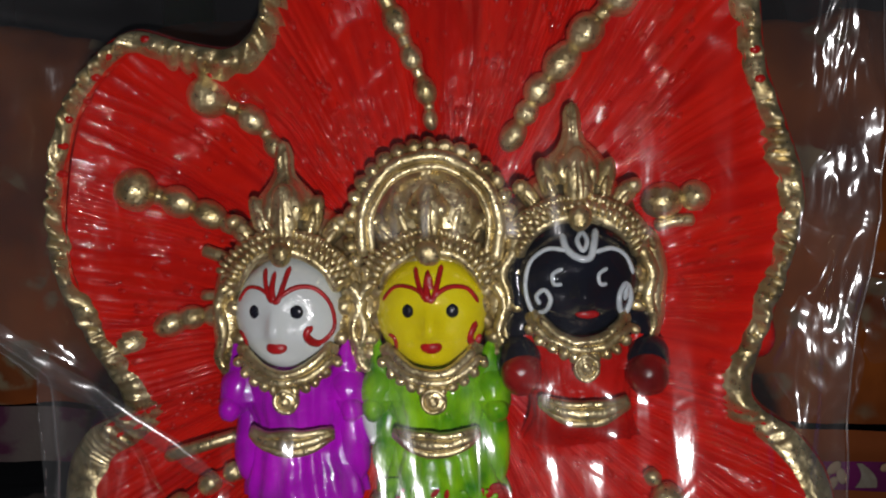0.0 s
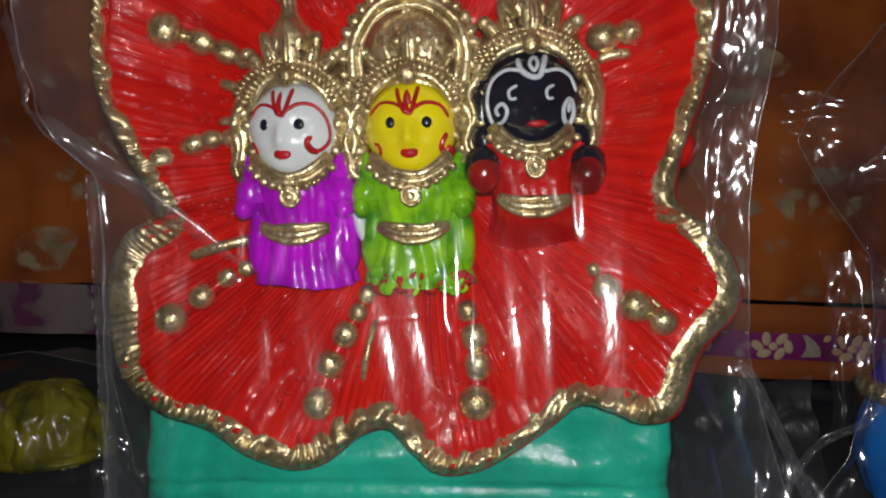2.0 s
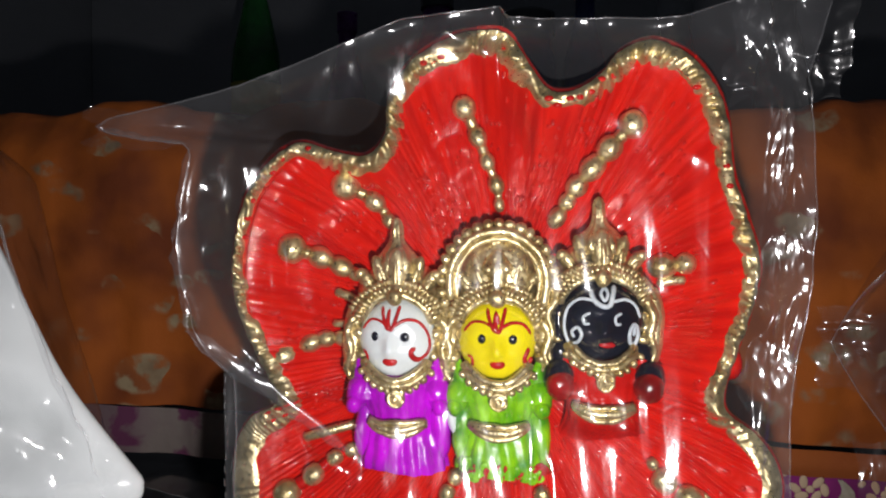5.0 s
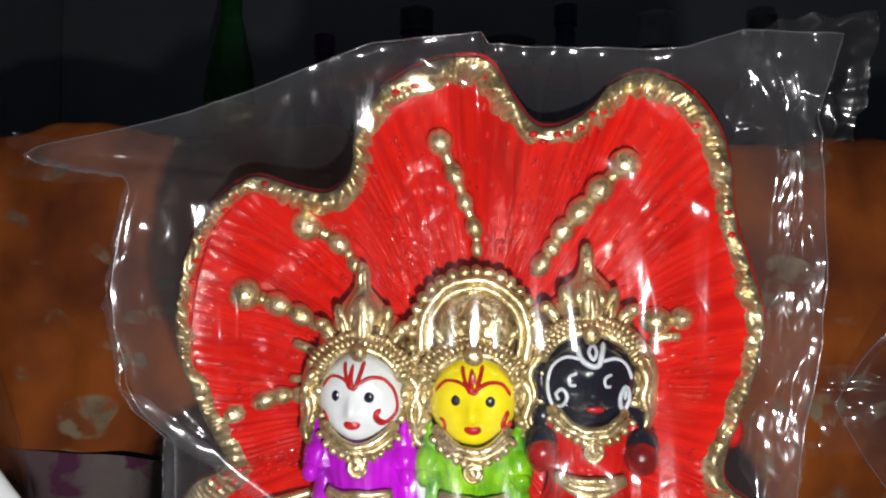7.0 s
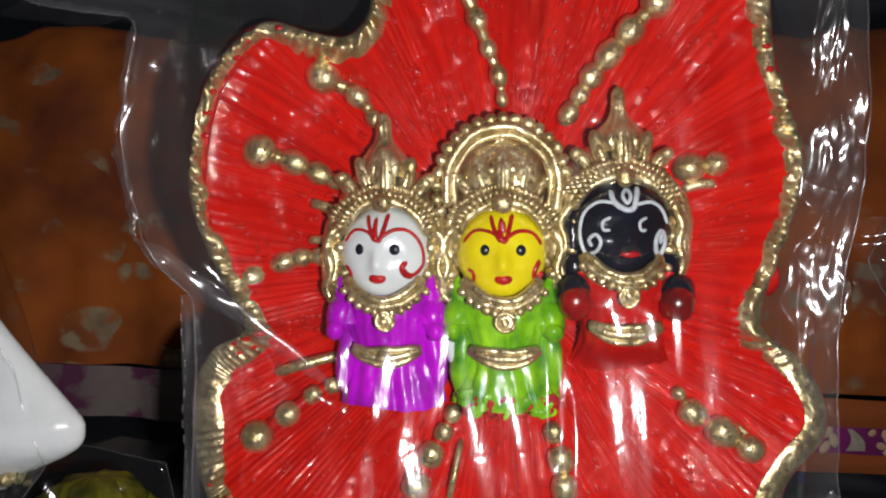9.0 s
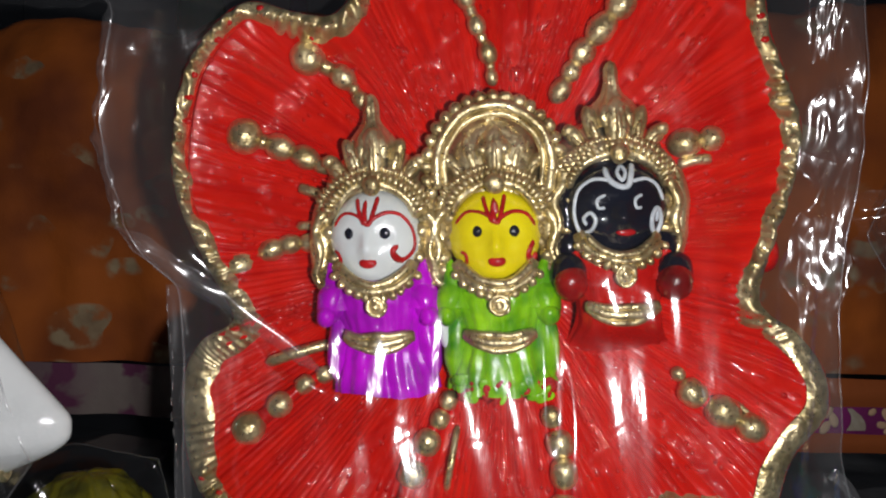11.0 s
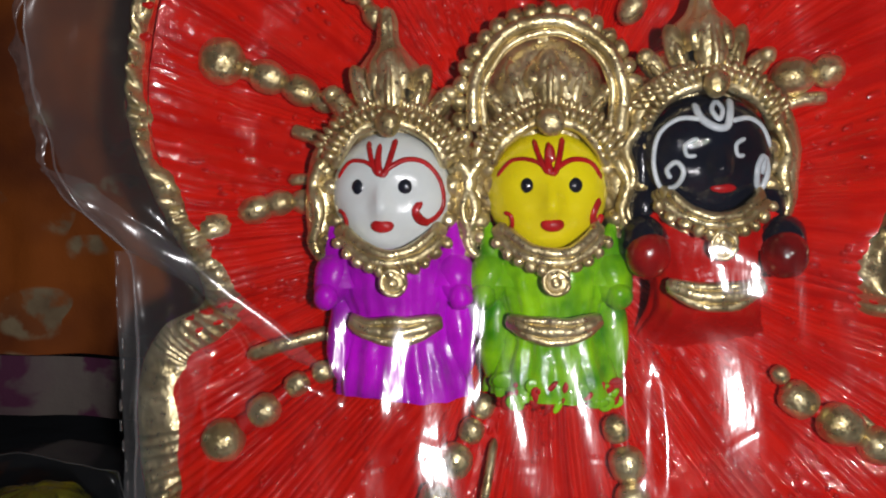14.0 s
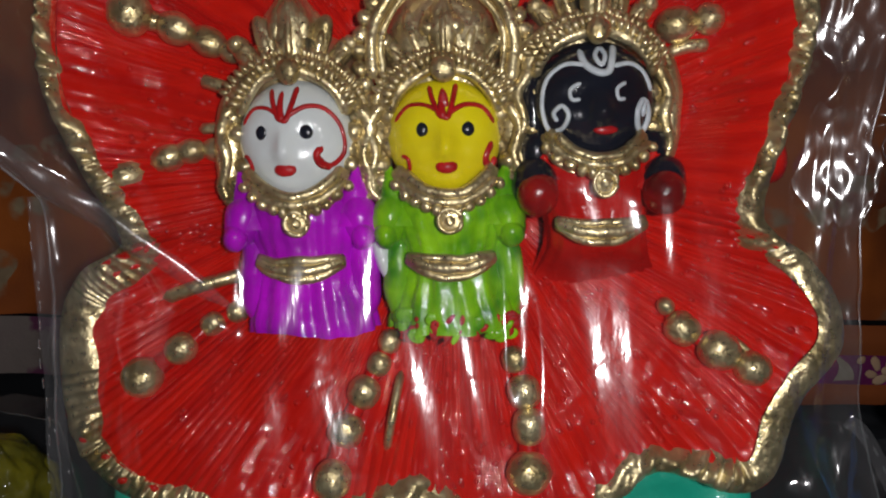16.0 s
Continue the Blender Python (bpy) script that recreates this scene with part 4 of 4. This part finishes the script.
for k in range(46):
    x, z = -12 + 26 * random.random(), 81.5 + 5.0 * random.random() ** 1.5
    y = 161 - 9.3 * math.sqrt(max(1 - ((x - 1.2) / 15.5) ** 2, 0.05))
    part("paint_spill", Shape().ball((x, y + 0.18, z), (0.7 + 2.0 * random.random() ** 2, 0.26, 0.5 + 1.3 * random.random()), 0, 10, 6, random.uniform(-60, 60)), GREEN if k % 3 == 0 else SPILL_RED, idol)
part("bare_plaster", Shape().ball((-15.6, 159.5, 100), (2.0, 3.5, 6.5), 0, 12, 10, 12), WHITE, idol, "unpainted white plaster showing in a gap")
part("fan_lump", Shape().ball((72.5, 163.5, 119.5), (4.0, 4.5, 6.0), 0, 16, 10, 10), RED, idol)
seed_name = {1: "magenta", 2: "lime green", 3: "dark red"}
doll(-33.5, 126.5, MAGENTA, WHITE, MARK_RED, BLACK, MAGENTA, 1, False, "dark", -1.2)
doll(-1.0, 126.5, GREEN, YELLOW, MARK_RED, BLACK, GREEN, 2, True, "dark", 0.2)
doll(31.5, 133.5, RED, BLACK, MARK_WHITE, MARK_WHITE, DARK_RED, 3, False, "moon", 0.5)


# ---- film bags ----
def bag(thing, left, top, right, bottom, front, back, edge_y, creases, seed, nu=150, nv=190, dents=()):
    """A flat film bag: four boundary lines in x and z; front and back sheets part over the thing inside."""
    lines = []
    for q in (left, top, right, bottom):
        run = [0.0]
        for a, b in zip(q, q[1:]):
            run.append(run[-1] + math.hypot(a[0] - b[0], a[1] - b[1]))
        lines.append((q, run))

    def along(line, t):
        q, run = line
        d = t * run[-1]
        i = max(k for k in range(len(run) - 1) if run[k] <= d + 1e-9)
        k = min((d - run[i]) / (run[i + 1] - run[i]), 1.0)
        return [a + (b - a) * k for a, b in zip(q[i], q[i + 1])]

    def place(u, v):
        l, r, t, b = along(lines[0], v), along(lines[2], v), along(lines[1], u), along(lines[3], u)
        c = [along(lines[3], 0), along(lines[3], 1), along(lines[1], 0), along(lines[1], 1)]
        return [(1 - u) * l[k] + u * r[k] + (1 - v) * b[k] + v * t[k]
                - ((1 - u) * (1 - v) * c[0][k] + u * (1 - v) * c[1][k] + (1 - u) * v * c[2][k] + u * v * c[3][k]) for k in (0, 1)]

    def sheet_fn(which):
        def fn(u, v):
            x, z = place(u, v)
            open_ = ease(min(u, 1 - u) * 5.0) * ease((1 - v) * 6.0)
            y = edge_y(x, z) * (1 - open_) + which(x, z) * open_
            if which is front:
                for x0, z0, x1, z1, w, h in creases:
                    dx, dz = x1 - x0, z1 - z0
                    n = dx * dx + dz * dz
                    t = ((x - x0) * dx + (z - z0) * dz) / n
                    d = ((x - x0) * dz - (z - z0) * dx) / math.sqrt(n)
                    fade = ease((t + 0.15) * 5) * ease((1.15 - t) * 5)
                    y -= h * fade * math.exp(-(d / w) ** 2)
                lean = x + 0.10 * (z - 120) + 7.0 * fold(x * 0.02, z * 0.012, seed)
                wave = 0.85 * math.sin(lean * 0.30 + seed) * (0.85 + 0.6 * abs(fold(x * 0.03, z * 0.008, seed + 2)))
                for x0, z0, rx, rz, sx, sz in dents:
                    k = math.exp(-((x - x0) / rx) ** 4 - ((z - z0) / rz) ** 4)
                    wave = wave * (1 - k) + k * (sx * (x - x0) + sz * (z - z0) + 0.06 / rx * (x - x0) ** 2)
                y += wave * open_ + 0.9 * fold(x * 0.025, z * 0.016, seed + 1)
            else:
                y += 2.0 * fold(x * 0.03, z * 0.03, seed + 8)
            loose = 1 - open_
            y += loose * (3.0 * abs(fold(x * 0.06, z * 0.05, seed + 5)) + 1.0 * abs(fold(x * 0.15, z * 0.11, seed + 6)) + 0.15 * abs(fold(x * 0.4, z * 0.3, seed + 7)))
            return (x, y, z)
        return fn
    for which, fn, a, b in (("front_film", sheet_fn(front), nu, nv), ("back_film", sheet_fn(back), nu // 2, nv // 2)):
        ob = part(which, Shape().grid(fn, a, b), CRISP_FILM if thing is not film else FILM if which == "front_film" else BACK_FILM, thing)
        ob.visible_shadow = False
    fn = sheet_fn(front)
    for side, n in ((lambda t: fn(0.0, t), 90), (lambda t: fn(1.0, t), 90), (lambda t: fn(t, 1.0), 110)):
        ob = part("folded_edge", Shape().tube([side(k / n) for k in range(n + 1)], 0.26, 0, 6, 1.0, 1), SEAL, thing)
        ob.visible_shadow = False


def front_lie(x, z):
    """How far the front sheet stands off: leaning out towards the skirts, upright above the faces."""
    return 143.0 + 0.02 * max(z - 142, 0) + 0.24 * min(z - 142, 0) + 0.0010 * x * x


film = tagged(new("film_bag"), "clear crinkled plastic bag wrapped round the idol group", "plastic bag")
bag(film,
    [(-88, 1), (-86, 43), (-84, 100), (-84.5, 114), (-90, 122), (-94, 130), (-99, 145), (-100, 156), (-98, 170), (-95, 184), (-97, 186.5), (-110, 188), (-122, 190), (-126, 192)],
    [(-126, 192), (-122, 194.5), (-100, 199), (-80, 204), (-55, 213), (-30, 223), (-1, 226), (20, 225), (54, 225), (70, 230), (96, 229)],
    [(104, 1), (98, 30), (92, 50), (88, 66), (87, 100), (88, 118), (92, 144), (93, 165), (92, 190), (90, 206), (96, 229)],
    [(-88, 1), (-40, 1), (20, 1), (104, 1)],
    front_lie,
    lambda x, z: 216 - 0.12 * max(z - 60, 0),
    lambda x, z: 139 + 8 * ease((125 - z) / 15) if x < 0 else 150,
    [(-93, 130, -45, 90, 2.6, 3.0), (-74, 165, -64, 95, 3.4, 1.0), (62, 175, 64, 80, 3.4, 1.1),
     (-30, 225, 70, 178, 2.8, 0.8), (84, 196, 76, 80, 2.6, 3.2),
     (78, 222, 92, 160, 2.0, 2.6), (88, 150, 70, 120, 2.4, 2.4), (90, 146, 84, 118, 2.0, 2.4), (70, 226, 92, 200, 2.0, 2.4), (70, 60, 96, 20, 2.4, 2.6), (84, 62, 80, 10, 2.4, 2.6)], 2.0, 200, 220,
    [(32, 109, 7, 6, -0.285, -0.185), (-70, 142, 4, 13, 0.575, 0.005), (67, 172, 3.5, 13, -0.395, -0.155), (-1, 150, 3, 11, 0.085, -0.035),
     (-34, 70, 4.2, 13, 0.355, 0.005), (-41, 97, 2.8, 10, 0.345, -0.105), (-30, 95, 2.8, 11, 0.265, -0.085), (-16, 98, 2.4, 13, 0.185, -0.125), (13, 92, 2.3, 15, -0.035, -0.085),
     (42, 105, 3, 12, -0.245, -0.150), (66, 94, 2.6, 14, -0.365, -0.115), (75, 116, 4.5, 9, -0.495, -0.200), (78, 146, 3, 9, -0.475, -0.105), (44, 159, 2.2, 12, -0.235, -0.085)])



def crumple(thing, c, half, depth, seed, n=54):
    """A crushed fold of film: flat facets that meet in sharp creases, with a torn outline."""
    rnd = random.Random(seed)
    planes = [[(rnd.uniform(-1, 1), rnd.uniform(-0.8, 0.8), rnd.uniform(-0.35, 0.35)) for _ in range(6)] for _ in range(3)]

    def fn(u, v):
        p, q = 2 * u - 1, 2 * v - 1
        k = 1 - 0.25 * fold(p * 2, q * 2, seed)
        y = max(a * p + b * q + d for a, b, d in planes[0]) - 0.8 * max(a * p + b * q + d for a, b, d in planes[1])
        y += 0.30 * abs(max(a * p * 2.2 + b * q * 2.2 + d for a, b, d in planes[2]) - 0.9) + 0.04 * fold(p * 7, q * 7, seed)
        lean = ((-15 - c[0]) * half[0] * p + (125 - c[2]) * half[1] * q) / (c[1] + 60)
        return (c[0] + half[0] * p * k + 2 * fold(q * 3, seed), c[1] - 0.55 * depth * y + lean * 0.6, c[2] + half[1] * q * k + 2 * fold(p * 3, seed + 4))
    ob = part("crushed_fold", Shape().grid(fn, n, n), CRISP_FILM, thing)
    ob.visible_shadow = False


def pleat(c, half, sx, sz, seed):
    """A smooth flap of film that stands off the rim, lightly bent across."""
    def fn(u, v):
        p, q = 2 * u - 1, 2 * v - 1
        k = 1 + 0.3 * fold(q * 1.5, p, seed)
        dx, dz = half[0] * p * k * (1 - 0.45 * q * q), half[1] * q + 2.0 * fold(p * 2, q, seed + 2)
        y = c[1] + sx * dx + sz * dz + 0.05 / half[0] * dx * dx + 0.03 / half[1] * dz * dz + 0.25 * fold(p * 3, q * 3, seed + 5)
        return (c[0] + dx, y, c[2] + dz)
    ob = part("film_pleat", Shape().grid(fn, 30, 40), FILM, film)
    ob.visible_shadow = False


pleat((78, 143, 117), (7, 12), -0.38, 0.04, 51.0)
pleat((81, 143, 148), (6, 12), -0.31, -0.15, 53.0)
pleat((80, 144, 182), (3.5, 14), -0.40, -0.22, 55.0)
crumple(film, (86, 150, 30), (17, 28), 7, 1.3)
crumple(film, (82, 145, 22), (12, 20), 6, 7.7)
crumple(film, (-82, 146, 24), (7, 18), 5, 3.1)
crumple(film, (82, 146, 214), (15, 16), 7, 9.2)
crumple(film, (-104, 140, 191), (20, 6), 3, 21.5)

# the long slanting fold where the bag is pulled tight over the fan
def fold_strip(a, b, w, seed):
    def fn(u, v):
        k = math.pi * (0.12 + 0.76 * v)
        bend = 1.2 * fold(u * 5, seed)
        n = math.hypot(b[0] - a[0], b[2] - a[2])
        px, pz = (b[2] - a[2]) / n, -(b[0] - a[0]) / n
        t = w * (1.0 - 0.45 * u) * (1 + 0.25 * fold(u * 9, seed + 2)) * (0.15 + 0.85 * ease(u * 7)) * (0.1 + 0.9 * ease((1 - u) * 6))
        o = -t * math.cos(k) + bend
        return (a[0] + (b[0] - a[0]) * u + px * o, a[1] + (b[1] - a[1]) * u - t * 0.6 * math.sin(k) + 0.3 * fold(u * 14, v * 3, seed), a[2] + (b[2] - a[2]) * u + pz * o)
    ob = part("tight_fold", Shape().grid(fn, 60, 10), SEAL, film)
    ob.visible_shadow = False


fold_strip((-94, 134, 130), (-44, 147, 89), 3.4, 2.0)
fold_strip((-99.5, 137, 155), (-93.5, 135, 129), 1.8, 5.0)
fold_strip((-95, 138, 185), (-99.5, 137, 155), 1.5, 8.0)
fold_strip((-124, 139, 191), (-95, 138, 186), 1.2, 9.0)

# heat-sealed strip with pressed dashes down one side of the bag
part("side_seal", Shape().grid(lambda u, v: (-88.5 + 4.2 * u + 2.2 * v * (1 - v) + 0.6 * fold(v * 6, 1), 148.5 + 1.5 * fold(v * 5, u, 2), 1 + 113 * v), 6, 60), SEAL, film, "heat-sealed edge strip")
for q in range(26):
    z = 6 + 4.2 * q
    part("pressed_dash", Shape().tube([(-87.6 + 0.5 * math.sin(q), 148.0, z), (-87.6 + 0.5 * math.sin(q), 148.0, z + 2.4)], 0.22, 0, 6), SEAL, film)


def sealed_edge(thing, pts, w, seed, every=4.2):
    """A welded edge of the film along pts, with a row of pressed dashes."""
    line = smooth_line(pts, 8)
    k = len(line) - 1

    def fn(u, v):
        i = min(round(v * k), k)
        p, q = line[max(i - 1, 0)], line[min(i + 1, k)]
        n = math.hypot(q[0] - p[0], q[2] - p[2])
        o = w * (u - 0.5)
        x, y, z = line[i]
        return (x + (q[2] - p[2]) / n * o, y + 0.7 * fold(i * 0.3, u * 2, seed), z - (q[0] - p[0]) / n * o)
    ob = part("welded_edge", Shape().grid(fn, 5, k), SEAL, thing, "welded edge of the film")
    ob.visible_shadow = False
    run = 0.0
    for a, b in zip(line, line[1:]):
        run += math.dist(a, b)
        if run > every:
            run = 0.0
            m = Vector(a).lerp(Vector(b), 0.5)
            d = (Vector(b) - Vector(a)).normalized() * 1.1
            dash = part("pressed_dash", Shape().tube([tuple(m - d + Vector((0, -0.8, 0))), tuple(m + d + Vector((0, -0.8, 0)))], 0.24, 0, 6), SEAL, thing)
            dash.visible_shadow = False


sealed_edge(film, [(84, 148, 63), (88, 147, 59), (96, 147, 43), (101, 147, 32), (106, 148, 20), (108, 149, 4)], 3.0, 41.0)

# ---- white idol beside it ----
pale = tagged(new("white_idol"), "pearl white draped plaster figurine with gold trim on a green base", "figurine")


def drape(u, v):
    """A spread cloak whose side runs out to a blunt point, with a rolled hem and hollows above it."""
    a = 2 * math.pi * u
    z = 62 + 138 * v
    h = max(z - 80, 0)
    half = (110 - 0.80 * h + 0.0022 * h * h) * (1 - 0.20 * ease((77 - z) / 16) ** 1.5) * (1 - ease((v - 0.93) / 0.07) * 0.9)
    f = 1.4 * math.sin(a * 7 + 5 * v) * (1 - v) + 2.4 * fold(math.cos(a) * 2, math.sin(a) * 2, v * 4)
    x, y = -225 + (half + f) * math.cos(a), 142 + (half * 0.16 + f) * math.sin(a)
    if math.sin(a) < 0:
        w = -math.sin(a)
        out = max(-128 - x, 0)
        y -= w * 4.5 * math.exp(-((z - 78 - 0.08 * out) / 6) ** 2)
        y += w * 9.0 * math.exp(-((z - 93 - 0.10 * out) / 7) ** 2) * ease(out / 18)
        y -= w * 6.0 * math.exp(-((z - 108 - 0.42 * out) / 8) ** 2)
        y += w * 6.0 * math.exp(-((z - 126 - 0.62 * out) / 8) ** 2)
    return (x, y, z + 0.035 * max(-125 - x, 0) * (1 - v) ** 3)


cloak = Shape().grid(drape, 120, 80, 0, True)
cloak.grid(lambda u, v: (-225 + 91 * v * math.cos(6.2832 * u), 142 + 13 * v * math.sin(6.2832 * u), 64 - 2 * v * math.cos(6.2832 * u)), 60, 6, 0, True)
part("cloak", cloak, PEARL, pale)


def trim_line(u, v):
    a, b = math.pi * (1.0 + u), 2 * math.pi * v
    w = 1.9 * (0.65 + 0.5 * abs(math.sin(u * 75)))
    return (-225 + 95 * math.cos(a), 142 + 17.5 * math.sin(a) + w * math.cos(b), 67.0 - 1.5 * math.cos(a) + w * math.sin(b))


part("pedestal", Shape().grid(lambda u, v: (-222 + (30 - 6 * math.sin(3 * v)) * math.cos(6.2832 * u), 150 + (14 - 4 * math.sin(3 * v)) * math.sin(6.2832 * u), 34 + 44 * v), 40, 10, 0, True), PEARL, pale)
part("gold_trim", Shape().grid(trim_line, 160, 8), GOLD, pale, "ribbed gold trim")
part("base", box((-218, 158, 18), (62, 24, 18), 8, 0.05, 14, 5.0), LEAF_GREEN, pale, "green painted base")

film_w = tagged(new("film_bag"), "clear crinkled plastic bag round the white figurine", "plastic bag")
bag(film_w, [(-330, 1), (-330, 60), (-320, 120), (-300, 215)], [(-300, 215), (-260, 222), (-220, 222), (-170, 205)],
    [(-122, 1), (-126, 25), (-136, 48), (-120, 70), (-129, 96), (-145, 128), (-160, 170), (-170, 205)],
    [(-330, 1), (-260, 1), (-190, 1), (-122, 1)],
    lambda x, z: 108 + 0.06 * (z - 80), lambda x, z: 198, lambda x, z: 136,
    [(-200, 160, -118, 72, 2.2, 1.8), (-160, 72, -140, 10, 2.0, 2.5), (-185, 190, -150, 120, 2.0, 2.0)], 12.0, 90, 110)

# ---- blue and violet idol on the other side ----
blue = tagged(new("blue_idol"), "blue and violet plaster figurine with a gold band", "figurine")


def lower_body(u, v):
    a = 2 * math.pi * u
    half = 48 + 8 * math.sin(v * 2.6) - 6 * v
    f = 1.2 * math.sin(a * 14 + v)
    return (198 + (half + f) * math.cos(a), 205 + (half * 0.62 + f) * math.sin(a), 1 + 38 * v)


part("base", Shape().grid(lower_body, 90, 16, 0, True), BLUE, blue, "bright blue glossy base")


def upper_body(u, v):
    a = 2 * math.pi * u
    half = 47 * (1 - v) ** 0.7 + 3
    f = 1.6 * math.sin(a * 11 + 2 * v) * (1 - v)
    return (200 + (half + f) * math.cos(a), 207 + (half * 0.6 + f) * math.sin(a), 41 + 70 * v)


part("body", Shape().grid(upper_body, 90, 24, 0, True), VIOLET, blue, "deep violet upper part")
part("gold_band", Shape().grid(lambda u, v: (198 + (50 + 3.2 * math.cos(6.2832 * v) + 0.8 * math.sin(u * 250)) * math.cos(6.2832 * u), 205 + (31 + 3.2 * math.cos(6.2832 * v) + 0.8 * math.sin(u * 250)) * math.sin(6.2832 * u), 39.5 + 3.6 * math.sin(6.2832 * v)), 200, 10, 0, True), GOLD, blue, "ribbed gold band")

film_b = tagged(new("film_bag"), "clear crinkled plastic bag round the blue figurine", "plastic bag")
bag(film_b, [(120, 1), (134, 22), (141, 45), (138, 85), (122, 108), (114, 122), (124, 138), (146, 165), (140, 205)], [(140, 205), (190, 220), (240, 222), (290, 214)],
    [(300, 1), (300, 60), (296, 120), (290, 214)], [(120, 1), (180, 1), (240, 1), (300, 1)],
    lambda x, z: 164 + 0.06 * (z - 60), lambda x, z: 252, lambda x, z: 190,
    [(146, 100, 152, 20, 2.0, 2.0), (160, 120, 175, 40, 2.0, 2.0), (140, 200, 190, 120, 2.4, 2.4)], 22.0, 90, 110)

crumple(film_b, (127, 180, 121), (19, 14), 5, 25.1)
crumple(film_b, (136, 182, 60), (12, 26), 6, 28.3)

# ---- yellow figurine base in film ----
lemon = tagged(new("yellow_figurine"), "yellow fluted plaster piece lying on the grey sheet under film", "figurine")


def flutes(u, v):
    a, b = 2 * math.pi * u, math.pi / 2 * v
    w = 1 + 0.06 * math.cos(a * 9) * math.cos(b) + 0.26 * fold(math.cos(a) * 3, math.sin(a) * 3, v * 3) + 0.12 * fold(math.cos(a) * 9, math.sin(a) * 9, v * 8)
    return (-162 + 25 * w * math.cos(b) ** 0.7 * math.cos(a), 236 + 20 * w * math.cos(b) ** 0.7 * math.sin(a), 1 + 30 * math.sin(b) * (0.94 + 0.06 * w))


part("fluted_dome", Shape().grid(flutes, 90, 24, 0, True), LEMON, lemon)
part("foot_ring", Shape().grid(lambda u, v: (-162 + (25 + 2.6 * math.cos(6.2832 * v)) * math.cos(6.2832 * u), 236 + (20 + 2.6 * math.cos(6.2832 * v)) * math.sin(6.2832 * u), 3 + 2.4 * math.sin(6.2832 * v)), 60, 8, 0, True), LEMON, lemon)
film_y = tagged(new("film_bag"), "clear crinkled plastic bag over the yellow piece", "plastic bag")
bag(film_y, [(-196, 1), (-196, 20), (-188, 42)], [(-188, 42), (-160, 46), (-128, 40)], [(-120, 1), (-124, 20), (-128, 40)], [(-196, 1), (-160, 1), (-120, 1)],
    lambda x, z: 207 + 0.1 * z, lambda x, z: 262, lambda x, z: 225, [(-190, 24, -130, 22, 1.6, 1.6), (-170, 40, -150, 5, 1.6, 1.6)], 31.0, 60, 50)

sealed_edge(film_b, [(106, 168, 20), (111, 168, 30), (117, 168, 36), (127, 168, 41), (133, 168, 50), (132, 168, 62), (137, 168, 84)], 2.6, 43.0)
